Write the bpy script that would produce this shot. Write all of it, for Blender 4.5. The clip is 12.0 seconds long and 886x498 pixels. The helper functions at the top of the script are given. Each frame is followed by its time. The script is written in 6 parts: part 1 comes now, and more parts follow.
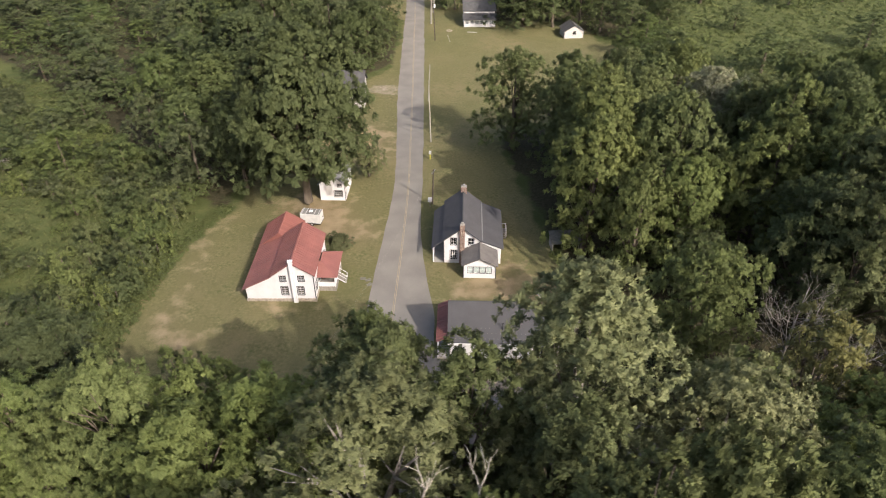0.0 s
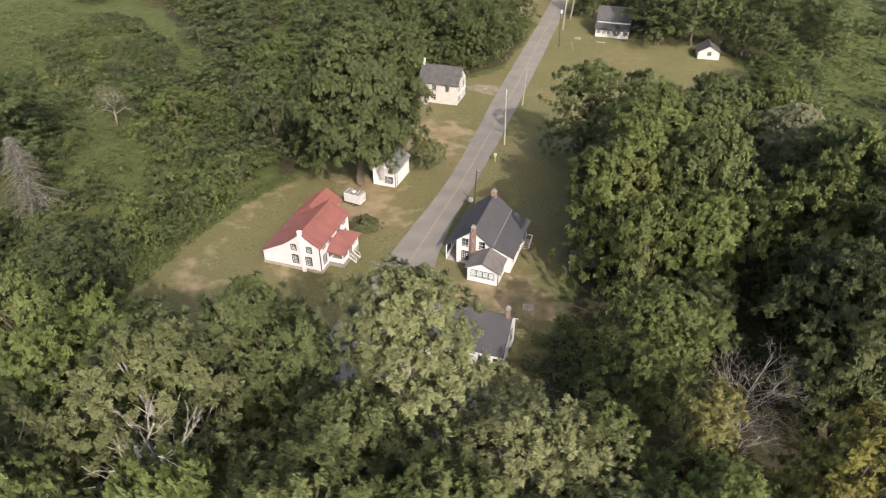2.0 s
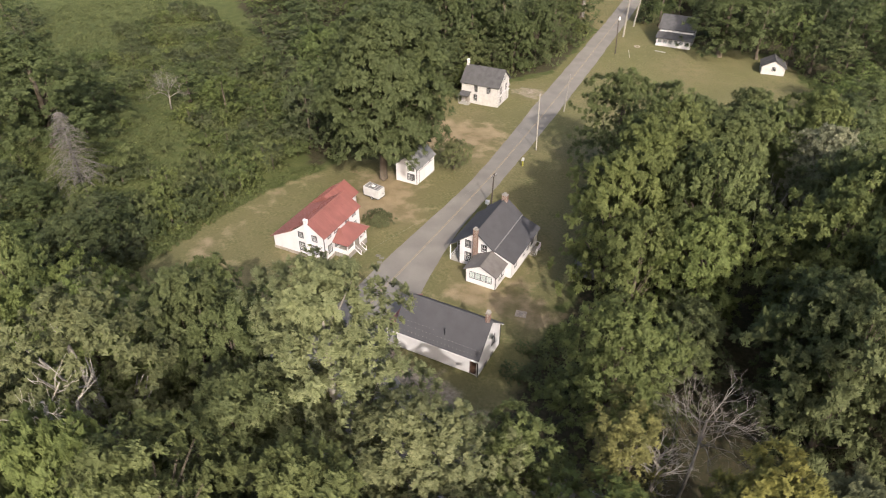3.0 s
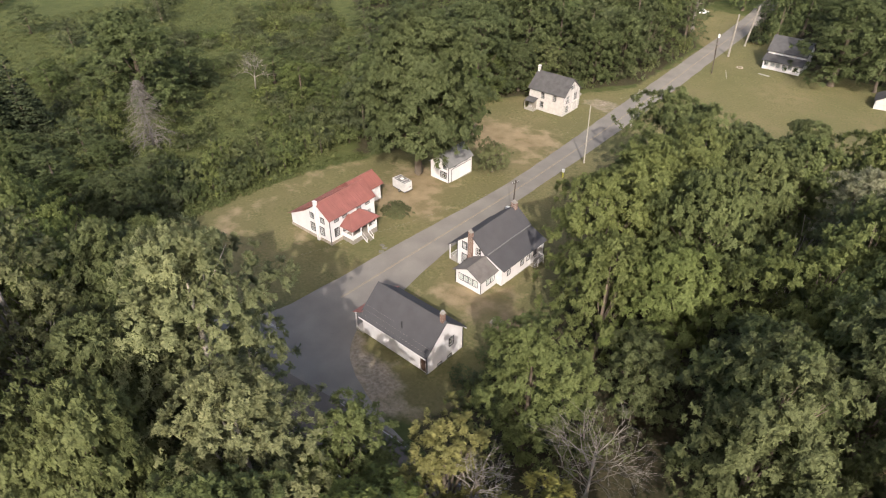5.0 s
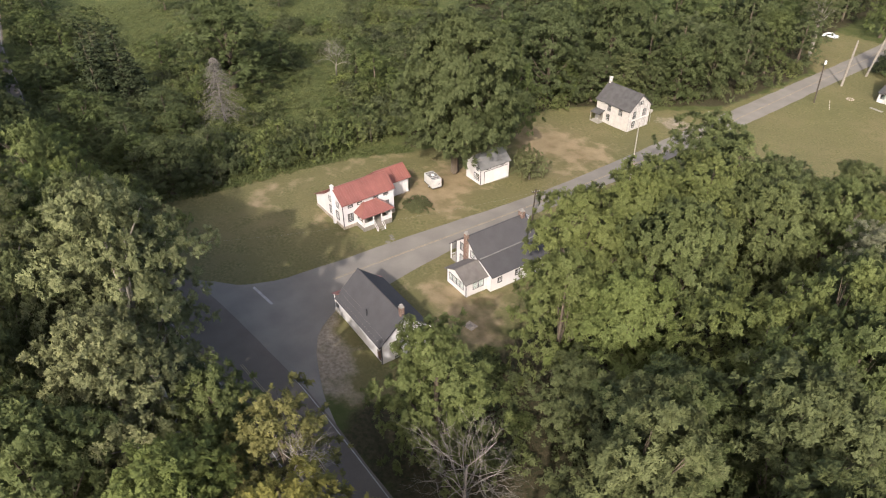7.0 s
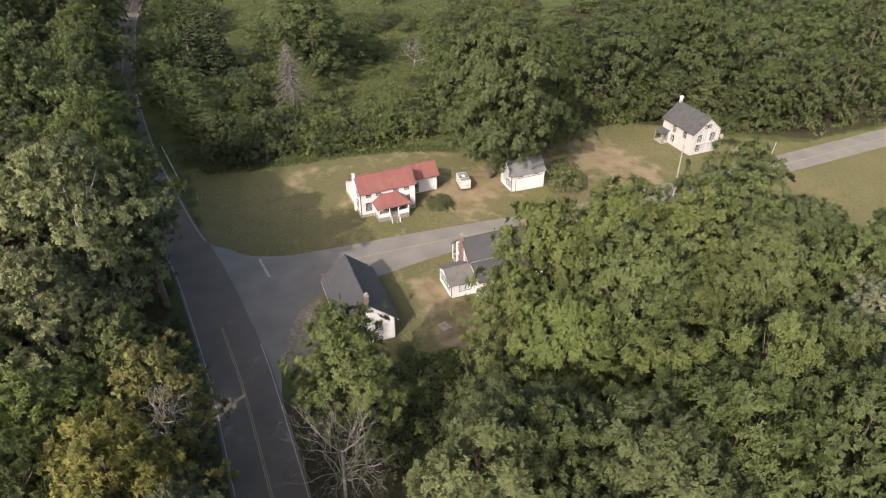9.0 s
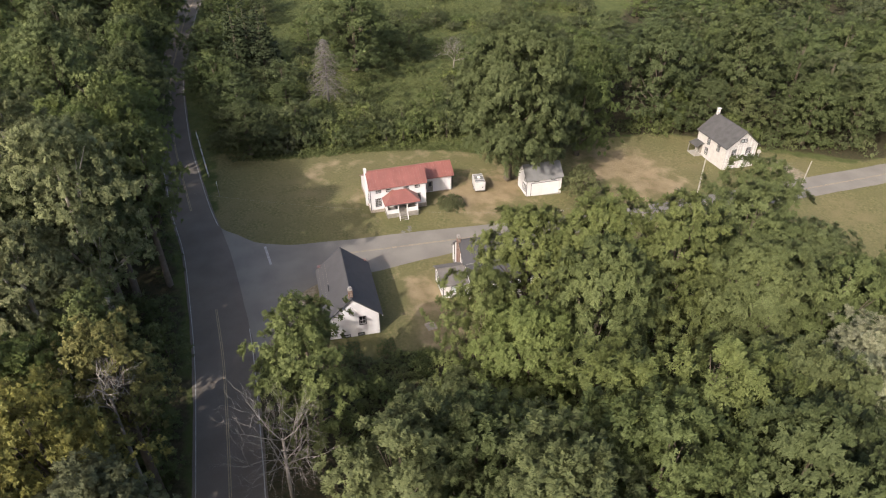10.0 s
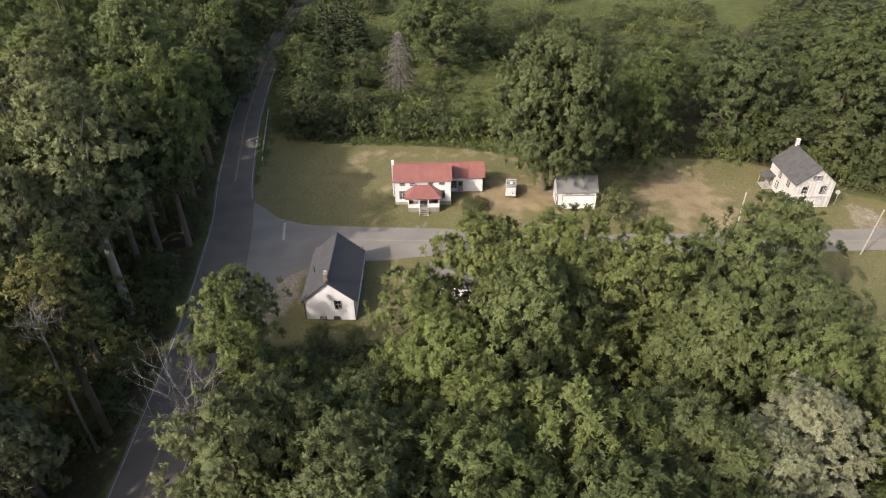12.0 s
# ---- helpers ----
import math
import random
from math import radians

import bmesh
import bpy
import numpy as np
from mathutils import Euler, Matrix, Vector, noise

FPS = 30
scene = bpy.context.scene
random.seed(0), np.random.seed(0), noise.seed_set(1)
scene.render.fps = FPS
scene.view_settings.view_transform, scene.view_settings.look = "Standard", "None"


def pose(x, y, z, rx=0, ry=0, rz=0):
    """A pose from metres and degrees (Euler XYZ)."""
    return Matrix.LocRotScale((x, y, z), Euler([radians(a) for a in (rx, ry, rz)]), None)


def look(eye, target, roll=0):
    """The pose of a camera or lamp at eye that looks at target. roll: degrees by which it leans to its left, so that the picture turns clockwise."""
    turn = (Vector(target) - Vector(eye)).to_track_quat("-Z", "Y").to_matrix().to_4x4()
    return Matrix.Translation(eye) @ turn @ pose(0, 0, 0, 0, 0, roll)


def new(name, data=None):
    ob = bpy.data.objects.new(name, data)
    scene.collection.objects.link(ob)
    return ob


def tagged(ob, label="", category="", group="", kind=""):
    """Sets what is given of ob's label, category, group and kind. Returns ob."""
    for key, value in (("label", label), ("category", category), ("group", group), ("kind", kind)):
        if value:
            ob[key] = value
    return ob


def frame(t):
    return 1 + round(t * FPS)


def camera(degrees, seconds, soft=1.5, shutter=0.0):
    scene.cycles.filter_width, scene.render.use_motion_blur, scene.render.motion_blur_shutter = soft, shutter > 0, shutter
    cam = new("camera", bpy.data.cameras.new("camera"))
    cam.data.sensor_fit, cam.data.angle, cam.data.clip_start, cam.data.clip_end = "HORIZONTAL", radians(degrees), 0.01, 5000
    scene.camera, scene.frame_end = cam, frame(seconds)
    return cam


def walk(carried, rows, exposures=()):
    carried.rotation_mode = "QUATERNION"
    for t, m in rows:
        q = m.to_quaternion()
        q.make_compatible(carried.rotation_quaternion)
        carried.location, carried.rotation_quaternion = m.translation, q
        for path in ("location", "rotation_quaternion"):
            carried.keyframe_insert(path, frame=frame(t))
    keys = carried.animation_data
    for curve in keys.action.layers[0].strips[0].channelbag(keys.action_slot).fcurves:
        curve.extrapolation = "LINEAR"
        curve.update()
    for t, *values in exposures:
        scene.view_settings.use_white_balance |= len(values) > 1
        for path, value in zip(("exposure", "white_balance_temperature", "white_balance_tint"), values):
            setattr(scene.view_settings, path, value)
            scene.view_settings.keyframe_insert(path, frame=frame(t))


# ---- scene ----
cam = camera(69.0, 12.0, soft=1.08, shutter=0.45)
METRES, EYE, TILT, LEAN, TURN = 124.3, 60.5, -36.0, 0.0, 0.0
ROWS = [
    (0.0, 0.0, 0.0, 0.0, 0.0, 0.0, -0.0),
    (0.5, 0.0454, -0.0003, 0.0002, 3.56, -0.08, -2.6),
    (1.0, 0.0912, 0.002, 0.0026, 7.12, -0.29, -5.19),
    (1.5, 0.1373, 0.0064, 0.007, 10.71, -0.68, -7.76),
    (2.0, 0.1827, 0.0134, 0.0132, 14.42, -1.24, -10.33),
    (2.5, 0.2254, 0.0233, 0.0219, 18.03, -1.97, -12.8),
    (3.0, 0.2651, 0.0355, 0.0313, 21.25, -2.7, -14.85),
    (5.0, 0.4065, 0.0995, 0.0791, 33.86, -6.53, -21.97),
    (5.5, 0.4385, 0.1196, 0.0944, 37.21, -7.79, -23.64),
    (6.0, 0.4678, 0.1413, 0.1106, 40.58, -9.21, -25.23),
    (6.5, 0.4957, 0.1638, 0.1276, 43.98, -10.66, -26.68),
    (7.0, 0.5214, 0.1872, 0.1453, 47.46, -12.26, -28.07),
    (9.0, 0.6076, 0.2938, 0.2234, 62.24, -19.51, -32.56),
    (9.5, 0.6225, 0.3246, 0.2456, 66.24, -21.7, -33.43),
    (10.0, 0.634, 0.3563, 0.2692, 70.33, -24.04, -34.16),
    (10.5, 0.6433, 0.389, 0.2926, 74.57, -26.48, -34.73),
    (11.0, 0.6503, 0.4221, 0.3172, 78.95, -29.04, -35.16),
    (11.5, 0.6553, 0.4557, 0.3415, 83.26, -31.57, -35.42),
    (12.0, 0.6585, 0.4894, 0.3659, 87.67, -34.17, -35.54),
]
walk(cam, [(t, pose(0, 0, EYE, TILT, LEAN, TURN) @ pose(METRES * x, METRES * y, METRES * z, 90 + pitch, roll, yaw)) for t, x, y, z, yaw, pitch, roll in ROWS])

# ---- world and sun ----
SUN_TO = Vector((0.516, -0.617, 0.594)).normalized()
world = bpy.data.worlds.new("sky")
scene.world = world
world.use_nodes = True
wn = world.node_tree.nodes
sky = wn.new("ShaderNodeTexSky")
sky.sky_type, sky.sun_disc = "NISHITA", False
sky.sun_elevation, sky.sun_rotation = math.asin(SUN_TO.z), math.atan2(SUN_TO.x, SUN_TO.y)
sky.dust_density, sky.ozone_density = 5.0, 0.4
wn["Background"].inputs["Strength"].default_value = 0.15
world.node_tree.links.new(sky.outputs[0], wn["Background"].inputs["Color"])
sun_data = bpy.data.lights.new("sun", "SUN")
sun_data.energy, sun_data.angle, sun_data.color = 2.85, radians(0.6), (1.0, 0.925, 0.84)
sun = new("sun", sun_data)
sun.matrix_world = look(SUN_TO * 200, (0, 0, 0))
scene.view_settings.exposure = 1.06


# ---- materials ----
def material(name, color, rough=0.8, scale=3.0, amount=0.25, fine=40.0, metal=0.0, bump=0.15, tint=None, spec=0.3):
    """A surface with blotches at a large scale, grain at a fine one, and a different value for each object."""
    m = bpy.data.materials.new(name)
    m.use_nodes = True
    n, l = m.node_tree.nodes, m.node_tree.links
    b = n["Principled BSDF"]
    b.inputs["Roughness"].default_value, b.inputs["Metallic"].default_value = rough, metal
    b.inputs["Specular IOR Level"].default_value = spec
    co = n.new("ShaderNodeTexCoord")
    big, small = n.new("ShaderNodeTexNoise"), n.new("ShaderNodeTexNoise")
    big.inputs["Scale"].default_value, small.inputs["Scale"].default_value = scale, fine
    big.inputs["Detail"].default_value, small.inputs["Detail"].default_value = 6.0, 3.0
    l.new(co.outputs["Object"], big.inputs["Vector"])
    l.new(co.outputs["Object"], small.inputs["Vector"])
    ramp = n.new("ShaderNodeMapRange")
    ramp.inputs[1].default_value, ramp.inputs[2].default_value = 0.3, 0.7
    l.new(big.outputs["Fac"], ramp.inputs[0])
    mix = n.new("ShaderNodeMix")
    mix.data_type = "RGBA"
    dark = tint or tuple(c * (1 - amount) for c in color)
    mix.inputs[6].default_value, mix.inputs[7].default_value = (*dark, 1), (*color, 1)
    l.new(ramp.outputs[0], mix.inputs[0])
    info = n.new("ShaderNodeObjectInfo")
    hsv = n.new("ShaderNodeHueSaturation")
    val = n.new("ShaderNodeMath")
    val.operation = "MULTIPLY_ADD"
    val.inputs[1].default_value, val.inputs[2].default_value = 0.14, 0.80
    l.new(info.outputs["Random"], val.inputs[0])
    grain = n.new("ShaderNodeMath")
    grain.operation = "MULTIPLY_ADD"
    grain.inputs[1].default_value = 0.26
    l.new(small.outputs["Fac"], grain.inputs[0])
    l.new(val.outputs[0], grain.inputs[2])
    l.new(grain.outputs[0], hsv.inputs["Value"])
    l.new(mix.outputs[2], hsv.inputs["Color"])
    l.new(hsv.outputs[0], b.inputs["Base Color"])
    bp = n.new("ShaderNodeBump")
    bp.inputs["Strength"].default_value, bp.inputs["Distance"].default_value = bump, 0.03
    l.new(small.outputs["Fac"], bp.inputs["Height"])
    l.new(bp.outputs[0], b.inputs["Normal"])
    return m


def leaf_material(name, light, dark, pass_light=0.36, warm=0.2, leaflet=0.135, gap=0.60, round_off=1.3):
    """Foliage: every leaf and every tree a little different, light passing through."""
    m = bpy.data.materials.new(name)
    m.use_nodes = True
    n, l = m.node_tree.nodes, m.node_tree.links
    out, b = n["Material Output"], n["Principled BSDF"]
    geo, info = n.new("ShaderNodeNewGeometry"), n.new("ShaderNodeObjectInfo")
    mix = n.new("ShaderNodeMix")
    mix.data_type = "RGBA"
    near = lambda a, b: (*(p + (q - p) * 0.16 for p, q in zip(a, b)), 1)
    mix.inputs[6].default_value, mix.inputs[7].default_value = near(dark, light), near(light, dark)
    clump, even = n.new("ShaderNodeAttribute"), n.new("ShaderNodeMix")
    clump.attribute_name = "tuft"
    even.inputs[0].default_value = 0.75
    l.new(geo.outputs["Random Per Island"], even.inputs[2])
    l.new(clump.outputs["Fac"], even.inputs[3])
    l.new(even.outputs[0], mix.inputs[0])
    hsv = n.new("ShaderNodeHueSaturation")
    hue, val, sat = (n.new("ShaderNodeMapRange") for _ in range(3))
    for node, a, z in ((hue, 0.5 - 0.035 * warm, 0.5 + 0.025 * warm), (val, 0.88, 1.10), (sat, 0.82, 1.0)):
        node.inputs[3].default_value, node.inputs[4].default_value = a, z
    own, add, cut = n.new("ShaderNodeAttribute"), n.new("ShaderNodeMath"), n.new("ShaderNodeMath")
    own.attribute_name = "tint"
    add.operation, cut.operation = "ADD", "FRACT"
    l.new(info.outputs["Random"], add.inputs[0])
    l.new(own.outputs["Fac"], add.inputs[1])
    l.new(add.outputs[0], cut.inputs[0])
    l.new(cut.outputs[0], hue.inputs[0])
    white = n.new("ShaderNodeTexWhiteNoise")
    white.noise_dimensions = "1D"
    l.new(cut.outputs[0], white.inputs["W"])
    l.new(white.outputs["Value"], val.inputs[0])
    l.new(white.outputs["Value"], sat.inputs[0])
    l.new(hue.outputs[0], hsv.inputs["Hue"])
    l.new(val.outputs[0], hsv.inputs["Value"])
    l.new(sat.outputs[0], hsv.inputs["Saturation"])
    l.new(mix.outputs[2], hsv.inputs["Color"])
    # leaflets within a spray: each cell its own tone and tilt
    spot, cell = n.new("ShaderNodeTexCoord"), n.new("ShaderNodeTexVoronoi")
    cell.inputs["Scale"].default_value = 1.0 / leaflet
    l.new(spot.outputs["Object"], cell.inputs["Vector"])
    tone, shade = n.new("ShaderNodeMapRange"), n.new("ShaderNodeMix")
    tone.inputs[3].default_value, tone.inputs[4].default_value = 0.86, 1.13
    split = n.new("ShaderNodeSeparateColor")
    l.new(cell.outputs["Color"], split.inputs[0])
    l.new(split.outputs[0], tone.inputs[0])
    shade.data_type, shade.blend_type = "RGBA", "MULTIPLY"
    shade.inputs[0].default_value = 1.0
    l.new(hsv.outputs[0], shade.inputs[6])
    l.new(tone.outputs[0], shade.inputs[7])
    l.new(shade.outputs[2], b.inputs["Base Color"])
    lean, tilt, unit = (n.new("ShaderNodeVectorMath") for _ in range(3))
    lean.operation, tilt.operation, unit.operation = "SUBTRACT", "MULTIPLY_ADD", "NORMALIZE"
    lean.inputs[1].default_value = (0.5, 0.5, 0.5)
    tilt.inputs[1].default_value = (0.5, 0.5, 0.5)
    l.new(cell.outputs["Color"], lean.inputs[0])
    l.new(lean.outputs[0], tilt.inputs[0])
    dome, turned, soft = n.new("ShaderNodeAttribute"), n.new("ShaderNodeVectorTransform"), n.new("ShaderNodeVectorMath")
    dome.attribute_name = "dome"
    turned.vector_type, turned.convert_from, turned.convert_to = "NORMAL", "OBJECT", "WORLD"
    soft.operation = "MULTIPLY_ADD"
    soft.inputs[1].default_value = (round_off * 1.6,) * 3
    l.new(dome.outputs["Vector"], turned.inputs[0])
    l.new(turned.outputs[0], soft.inputs[0])
    l.new(geo.outputs["Normal"], soft.inputs[2])
    l.new(soft.outputs[0], tilt.inputs[2])
    l.new(tilt.outputs[0], unit.inputs[0])
    l.new(unit.outputs[0], b.inputs["Normal"])
    b.inputs["Roughness"].default_value = 0.65
    b.inputs["Specular IOR Level"].default_value = 0.12
    tr = n.new("ShaderNodeBsdfTranslucent")
    l.new(shade.outputs[2], tr.inputs["Color"])
    ms = n.new("ShaderNodeMixShader")
    ms.inputs[0].default_value = pass_light
    l.new(b.outputs[0], ms.inputs[1])
    l.new(tr.outputs[0], ms.inputs[2])
    # ragged gaps between the leaflets
    clear, leafy, open_work = n.new("ShaderNodeBsdfTransparent"), n.new("ShaderNodeMath"), n.new("ShaderNodeMixShader")
    leafy.operation = "LESS_THAN"
    leafy.inputs[1].default_value = gap
    l.new(cell.outputs["Distance"], leafy.inputs[0])
    l.new(leafy.outputs[0], open_work.inputs[0])
    l.new(clear.outputs[0], open_work.inputs[1])
    l.new(ms.outputs[0], open_work.inputs[2])
    l.new(open_work.outputs[0], out.inputs["Surface"])
    return m


def glass_material():
    m = bpy.data.materials.new("window_glass")
    m.use_nodes = True
    n, l = m.node_tree.nodes, m.node_tree.links
    gl, tr, ms, edge, steep = n.new("ShaderNodeBsdfGlossy"), n.new("ShaderNodeBsdfTransparent"), n.new("ShaderNodeMixShader"), n.new("ShaderNodeLayerWeight"), n.new("ShaderNodeMath")
    gl.inputs["Roughness"].default_value = 0.02
    tr.inputs["Color"].default_value = (0.85, 0.9, 0.9, 1)
    steep.operation = "POWER"
    steep.inputs[1].default_value = 4.0
    edge.inputs["Blend"].default_value = 0.5
    l.new(edge.outputs["Facing"], steep.inputs[0])
    l.new(steep.outputs[0], ms.inputs[0])
    l.new(tr.outputs[0], ms.inputs[1])
    l.new(gl.outputs[0], ms.inputs[2])
    l.new(ms.outputs[0], n["Material Output"].inputs["Surface"])
    return m


def ground_material():
    """Mown lawn, rough meadow, leaf litter, bare soil and gravel, blended by the land cover stored on the sheet."""
    m = bpy.data.materials.new("land")
    m.use_nodes = True
    n, l = m.node_tree.nodes, m.node_tree.links
    b = n["Principled BSDF"]
    b.inputs["Roughness"].default_value, b.inputs["Specular IOR Level"].default_value = 0.95, 0.1
    co = n.new("ShaderNodeTexCoord")

    def tex(scale, detail=5.0):
        t = n.new("ShaderNodeTexNoise")
        t.inputs["Scale"].default_value, t.inputs["Detail"].default_value = scale, detail
        l.new(co.outputs["Object"], t.inputs["Vector"])
        r = n.new("ShaderNodeMapRange")
        r.inputs[1].default_value, r.inputs[2].default_value = 0.33, 0.67
        l.new(t.outputs["Fac"], r.inputs[0])
        return r.outputs[0]

    def blend(f, a, c):
        x = n.new("ShaderNodeMix")
        x.data_type = "RGBA"
        for k, v in ((6, a), (7, c)):
            if isinstance(v, tuple):
                x.inputs[k].default_value = (*v, 1)
            else:
                l.new(v, x.inputs[k])
        l.new(f, x.inputs[0])
        return x.outputs[2]

    big, mid, small, tiny = tex(0.06), tex(0.35), tex(2.2), tex(14.0, 3.0)
    lawn = blend(big, (0.095, 0.097, 0.040), (0.160, 0.133, 0.070))
    lawn = blend(mid, lawn, blend(small, (0.082, 0.090, 0.034), (0.165, 0.140, 0.072)))
    meadow = blend(mid, (0.054, 0.066, 0.022), blend(small, (0.070, 0.082, 0.028), (0.097, 0.101, 0.040)))
    litter = blend(small, (0.030, 0.032, 0.016), (0.062, 0.050, 0.030))
    soil = blend(mid, (0.175, 0.135, 0.078), (0.25, 0.195, 0.120))
    gravel = blend(small, (0.165, 0.137, 0.103), (0.29, 0.245, 0.19))

    def cover(name):
        a = n.new("ShaderNodeAttribute")
        a.attribute_name = name
        e = n.new("ShaderNodeMath")
        e.operation = "MULTIPLY_ADD"
        e.inputs[1].default_value, e.inputs[2].default_value = 0.5, -0.25
        l.new(mid, e.inputs[0])
        s = n.new("ShaderNodeMath")
        s.operation = "ADD"
        l.new(a.outputs["Fac"], s.inputs[0])
        l.new(e.outputs[0], s.inputs[1])
        r = n.new("ShaderNodeMapRange")
        r.inputs[1].default_value, r.inputs[2].default_value = 0.3, 0.7
        l.new(s.outputs[0], r.inputs[0])
        return r.outputs[0]

    c = meadow
    for name, col in (("lawn", lawn), ("wood", litter), ("soil", soil), ("gravel", gravel)):
        c = blend(cover(name), c, col)
    hsv = n.new("ShaderNodeHueSaturation")
    v = n.new("ShaderNodeMapRange")
    v.inputs[3].default_value, v.inputs[4].default_value = 0.88, 1.12
    l.new(tiny, v.inputs[0])
    l.new(v.outputs[0], hsv.inputs["Value"])
    l.new(c, hsv.inputs["Color"])
    l.new(hsv.outputs[0], b.inputs["Base Color"])
    bp = n.new("ShaderNodeBump")
    bp.inputs["Strength"].default_value, bp.inputs["Distance"].default_value = 0.6, 0.08
    l.new(tiny, bp.inputs["Height"])
    l.new(bp.outputs[0], b.inputs["Normal"])
    return m


WHITE = material("white_paint", (0.60, 0.58, 0.59), 0.6, 0.8, 0.10, 25, bump=0.08)
WORN = material("weathered_white_paint", (0.57, 0.545, 0.53), 0.8, 2.4, 0.3, 12, tint=(0.27, 0.25, 0.23), bump=0.3)
CREAM = material("aged_cream_paint", (0.48, 0.455, 0.435), 0.75, 1.2, 0.22, 14, bump=0.15)
RED = material("red_metal_roofing", (0.212, 0.084, 0.071), 0.45, 0.5, 0.25, 30, metal=0.0, bump=0.05, spec=0.4)
SHINGLE = material("charcoal_shingle", (0.062, 0.060, 0.064), 0.85, 0.7, 0.16, 9, bump=0.5)
BROWN_SHINGLE = material("faded_brown_shingle", (0.135, 0.122, 0.115), 0.9, 0.9, 0.3, 9, bump=0.5)
GREY_ROOF = material("grey_sheet_roof", (0.165, 0.162, 0.160), 0.7, 0.6, 0.3, 14, bump=0.1)
SLATE = material("dark_slate_roof", (0.075, 0.072, 0.072), 0.8, 0.9, 0.35, 9, bump=0.4)
BRICK = material("red_brick", (0.20, 0.125, 0.100), 0.9, 5, 0.35, 30, bump=0.5)
MORTAR = material("grey_mortar", (0.42, 0.39, 0.35), 0.95, 4, 0.2, 30)
STONE = material("foundation_stone", (0.34, 0.29, 0.24), 0.95, 3, 0.45, 14, bump=0.6)
PATH_STONE = material("worn_path_stone", (0.17, 0.155, 0.13), 0.95, 3, 0.4, 14, bump=0.5)
TRIM = material("black_trim", (0.03, 0.03, 0.034), 0.5, 3, 0.2, 30)
GREY_WOOD = material("grey_weathered_wood", (0.27, 0.245, 0.215), 0.9, 3, 0.35, 25, bump=0.4)
BROWN_WOOD = material("dark_brown_door_wood", (0.075, 0.042, 0.028), 0.7, 3, 0.35, 25)
POLE_WOOD = material("dark_pole_wood", (0.07, 0.055, 0.045), 0.9, 3, 0.3, 25, bump=0.4)
PALE_POLE = material("pale_pole_wood", (0.33, 0.30, 0.26), 0.9, 3, 0.25, 25, bump=0.3)
ASPHALT = material("worn_asphalt", (0.182, 0.166, 0.147), 0.92, 0.25, 0.22, 8, bump=0.3)
ASPHALT_DARK = material("dark_asphalt", (0.130, 0.110, 0.092), 0.9, 0.25, 0.25, 8, bump=0.3)
YELLOW = material("faded_yellow_line", (0.31, 0.25, 0.16), 0.85, 1.2, 0.35, 10)
LINE = material("faded_white_line", (0.33, 0.32, 0.305), 0.85, 1.2, 0.35, 10)
CONCRETE = material("concrete", (0.29, 0.27, 0.245), 0.92, 1.5, 0.25, 20)
BARK = material("tree_bark", (0.115, 0.092, 0.070), 0.95, 1.2, 0.4, 9, bump=0.8)
PALE_BARK = material("pale_bark", (0.36, 0.335, 0.29), 0.9, 0.8, 0.4, 9, tint=(0.22, 0.19, 0.15), bump=0.5)
DEAD = material("bleached_dead_wood", (0.25, 0.225, 0.20), 0.95, 1.2, 0.4, 9, bump=0.5)
DEAD_GREY = material("grey_dead_conifer_wood", (0.165, 0.150, 0.138), 0.95, 1.2, 0.4, 9, bump=0.5)
RUBBER = material("black_rubber", (0.02, 0.02, 0.02), 0.7, 3, 0.2, 30)
STEEL = material("galvanised_steel", (0.50, 0.51, 0.52), 0.4, 3, 0.2, 30, metal=0.7)
PAINT_CAR = material("white_car_paint", (0.75, 0.76, 0.78), 0.25, 1, 0.03, 30, bump=0.0, spec=0.5)
YELLOW_PAINT = material("yellow_paint", (0.30, 0.28, 0.05), 0.5, 3, 0.15, 30)
BLIND_GREY = material("off_white_sheet", (0.47, 0.46, 0.455), 0.6, 1.2, 0.2, 20)
BLIND = material("white_blind", (0.70, 0.69, 0.66), 0.9, 3, 0.1, 30)
DARK_ROOM = material("unlit_interior", (0.05, 0.046, 0.042), 0.95, 2, 0.2, 10)
GLASS = glass_material()
LAND = ground_material()
LEAF = leaf_material("green_leaves", (0.132, 0.154, 0.049), (0.092, 0.111, 0.036))
LEAF_MAPLE = leaf_material("maple_leaves", (0.096, 0.120, 0.039), (0.068, 0.088, 0.029))
LEAF_DARK = leaf_material("deep_green_leaves", (0.096, 0.119, 0.039), (0.067, 0.085, 0.029))
LEAF_PALE = leaf_material("pale_grey_green_leaves", (0.235, 0.250, 0.098), (0.140, 0.158, 0.056))
LEAF_SILVER = leaf_material("silvery_leaves", (0.30, 0.30, 0.19), (0.16, 0.17, 0.085))
LEAF_YELLOW = leaf_material("yellowing_leaves", (0.205, 0.190, 0.050), (0.120, 0.122, 0.036))
LEAF_LIGHT = leaf_material("bright_green_leaves", (0.150, 0.180, 0.053), (0.100, 0.126, 0.038))
LEAF_GREY = leaf_material("grey_brown_leaves", (0.138, 0.146, 0.066), (0.092, 0.102, 0.045))
LEAF_SCRUB = leaf_material("dull_scrub_leaves", (0.098, 0.112, 0.048), (0.066, 0.078, 0.034))
NEEDLE = leaf_material("conifer_needles", (0.055, 0.068, 0.030), (0.026, 0.036, 0.016), 0.12)
GRASS = leaf_material("tall_grass", (0.096, 0.108, 0.038), (0.068, 0.080, 0.027), 0.3, 0.6)


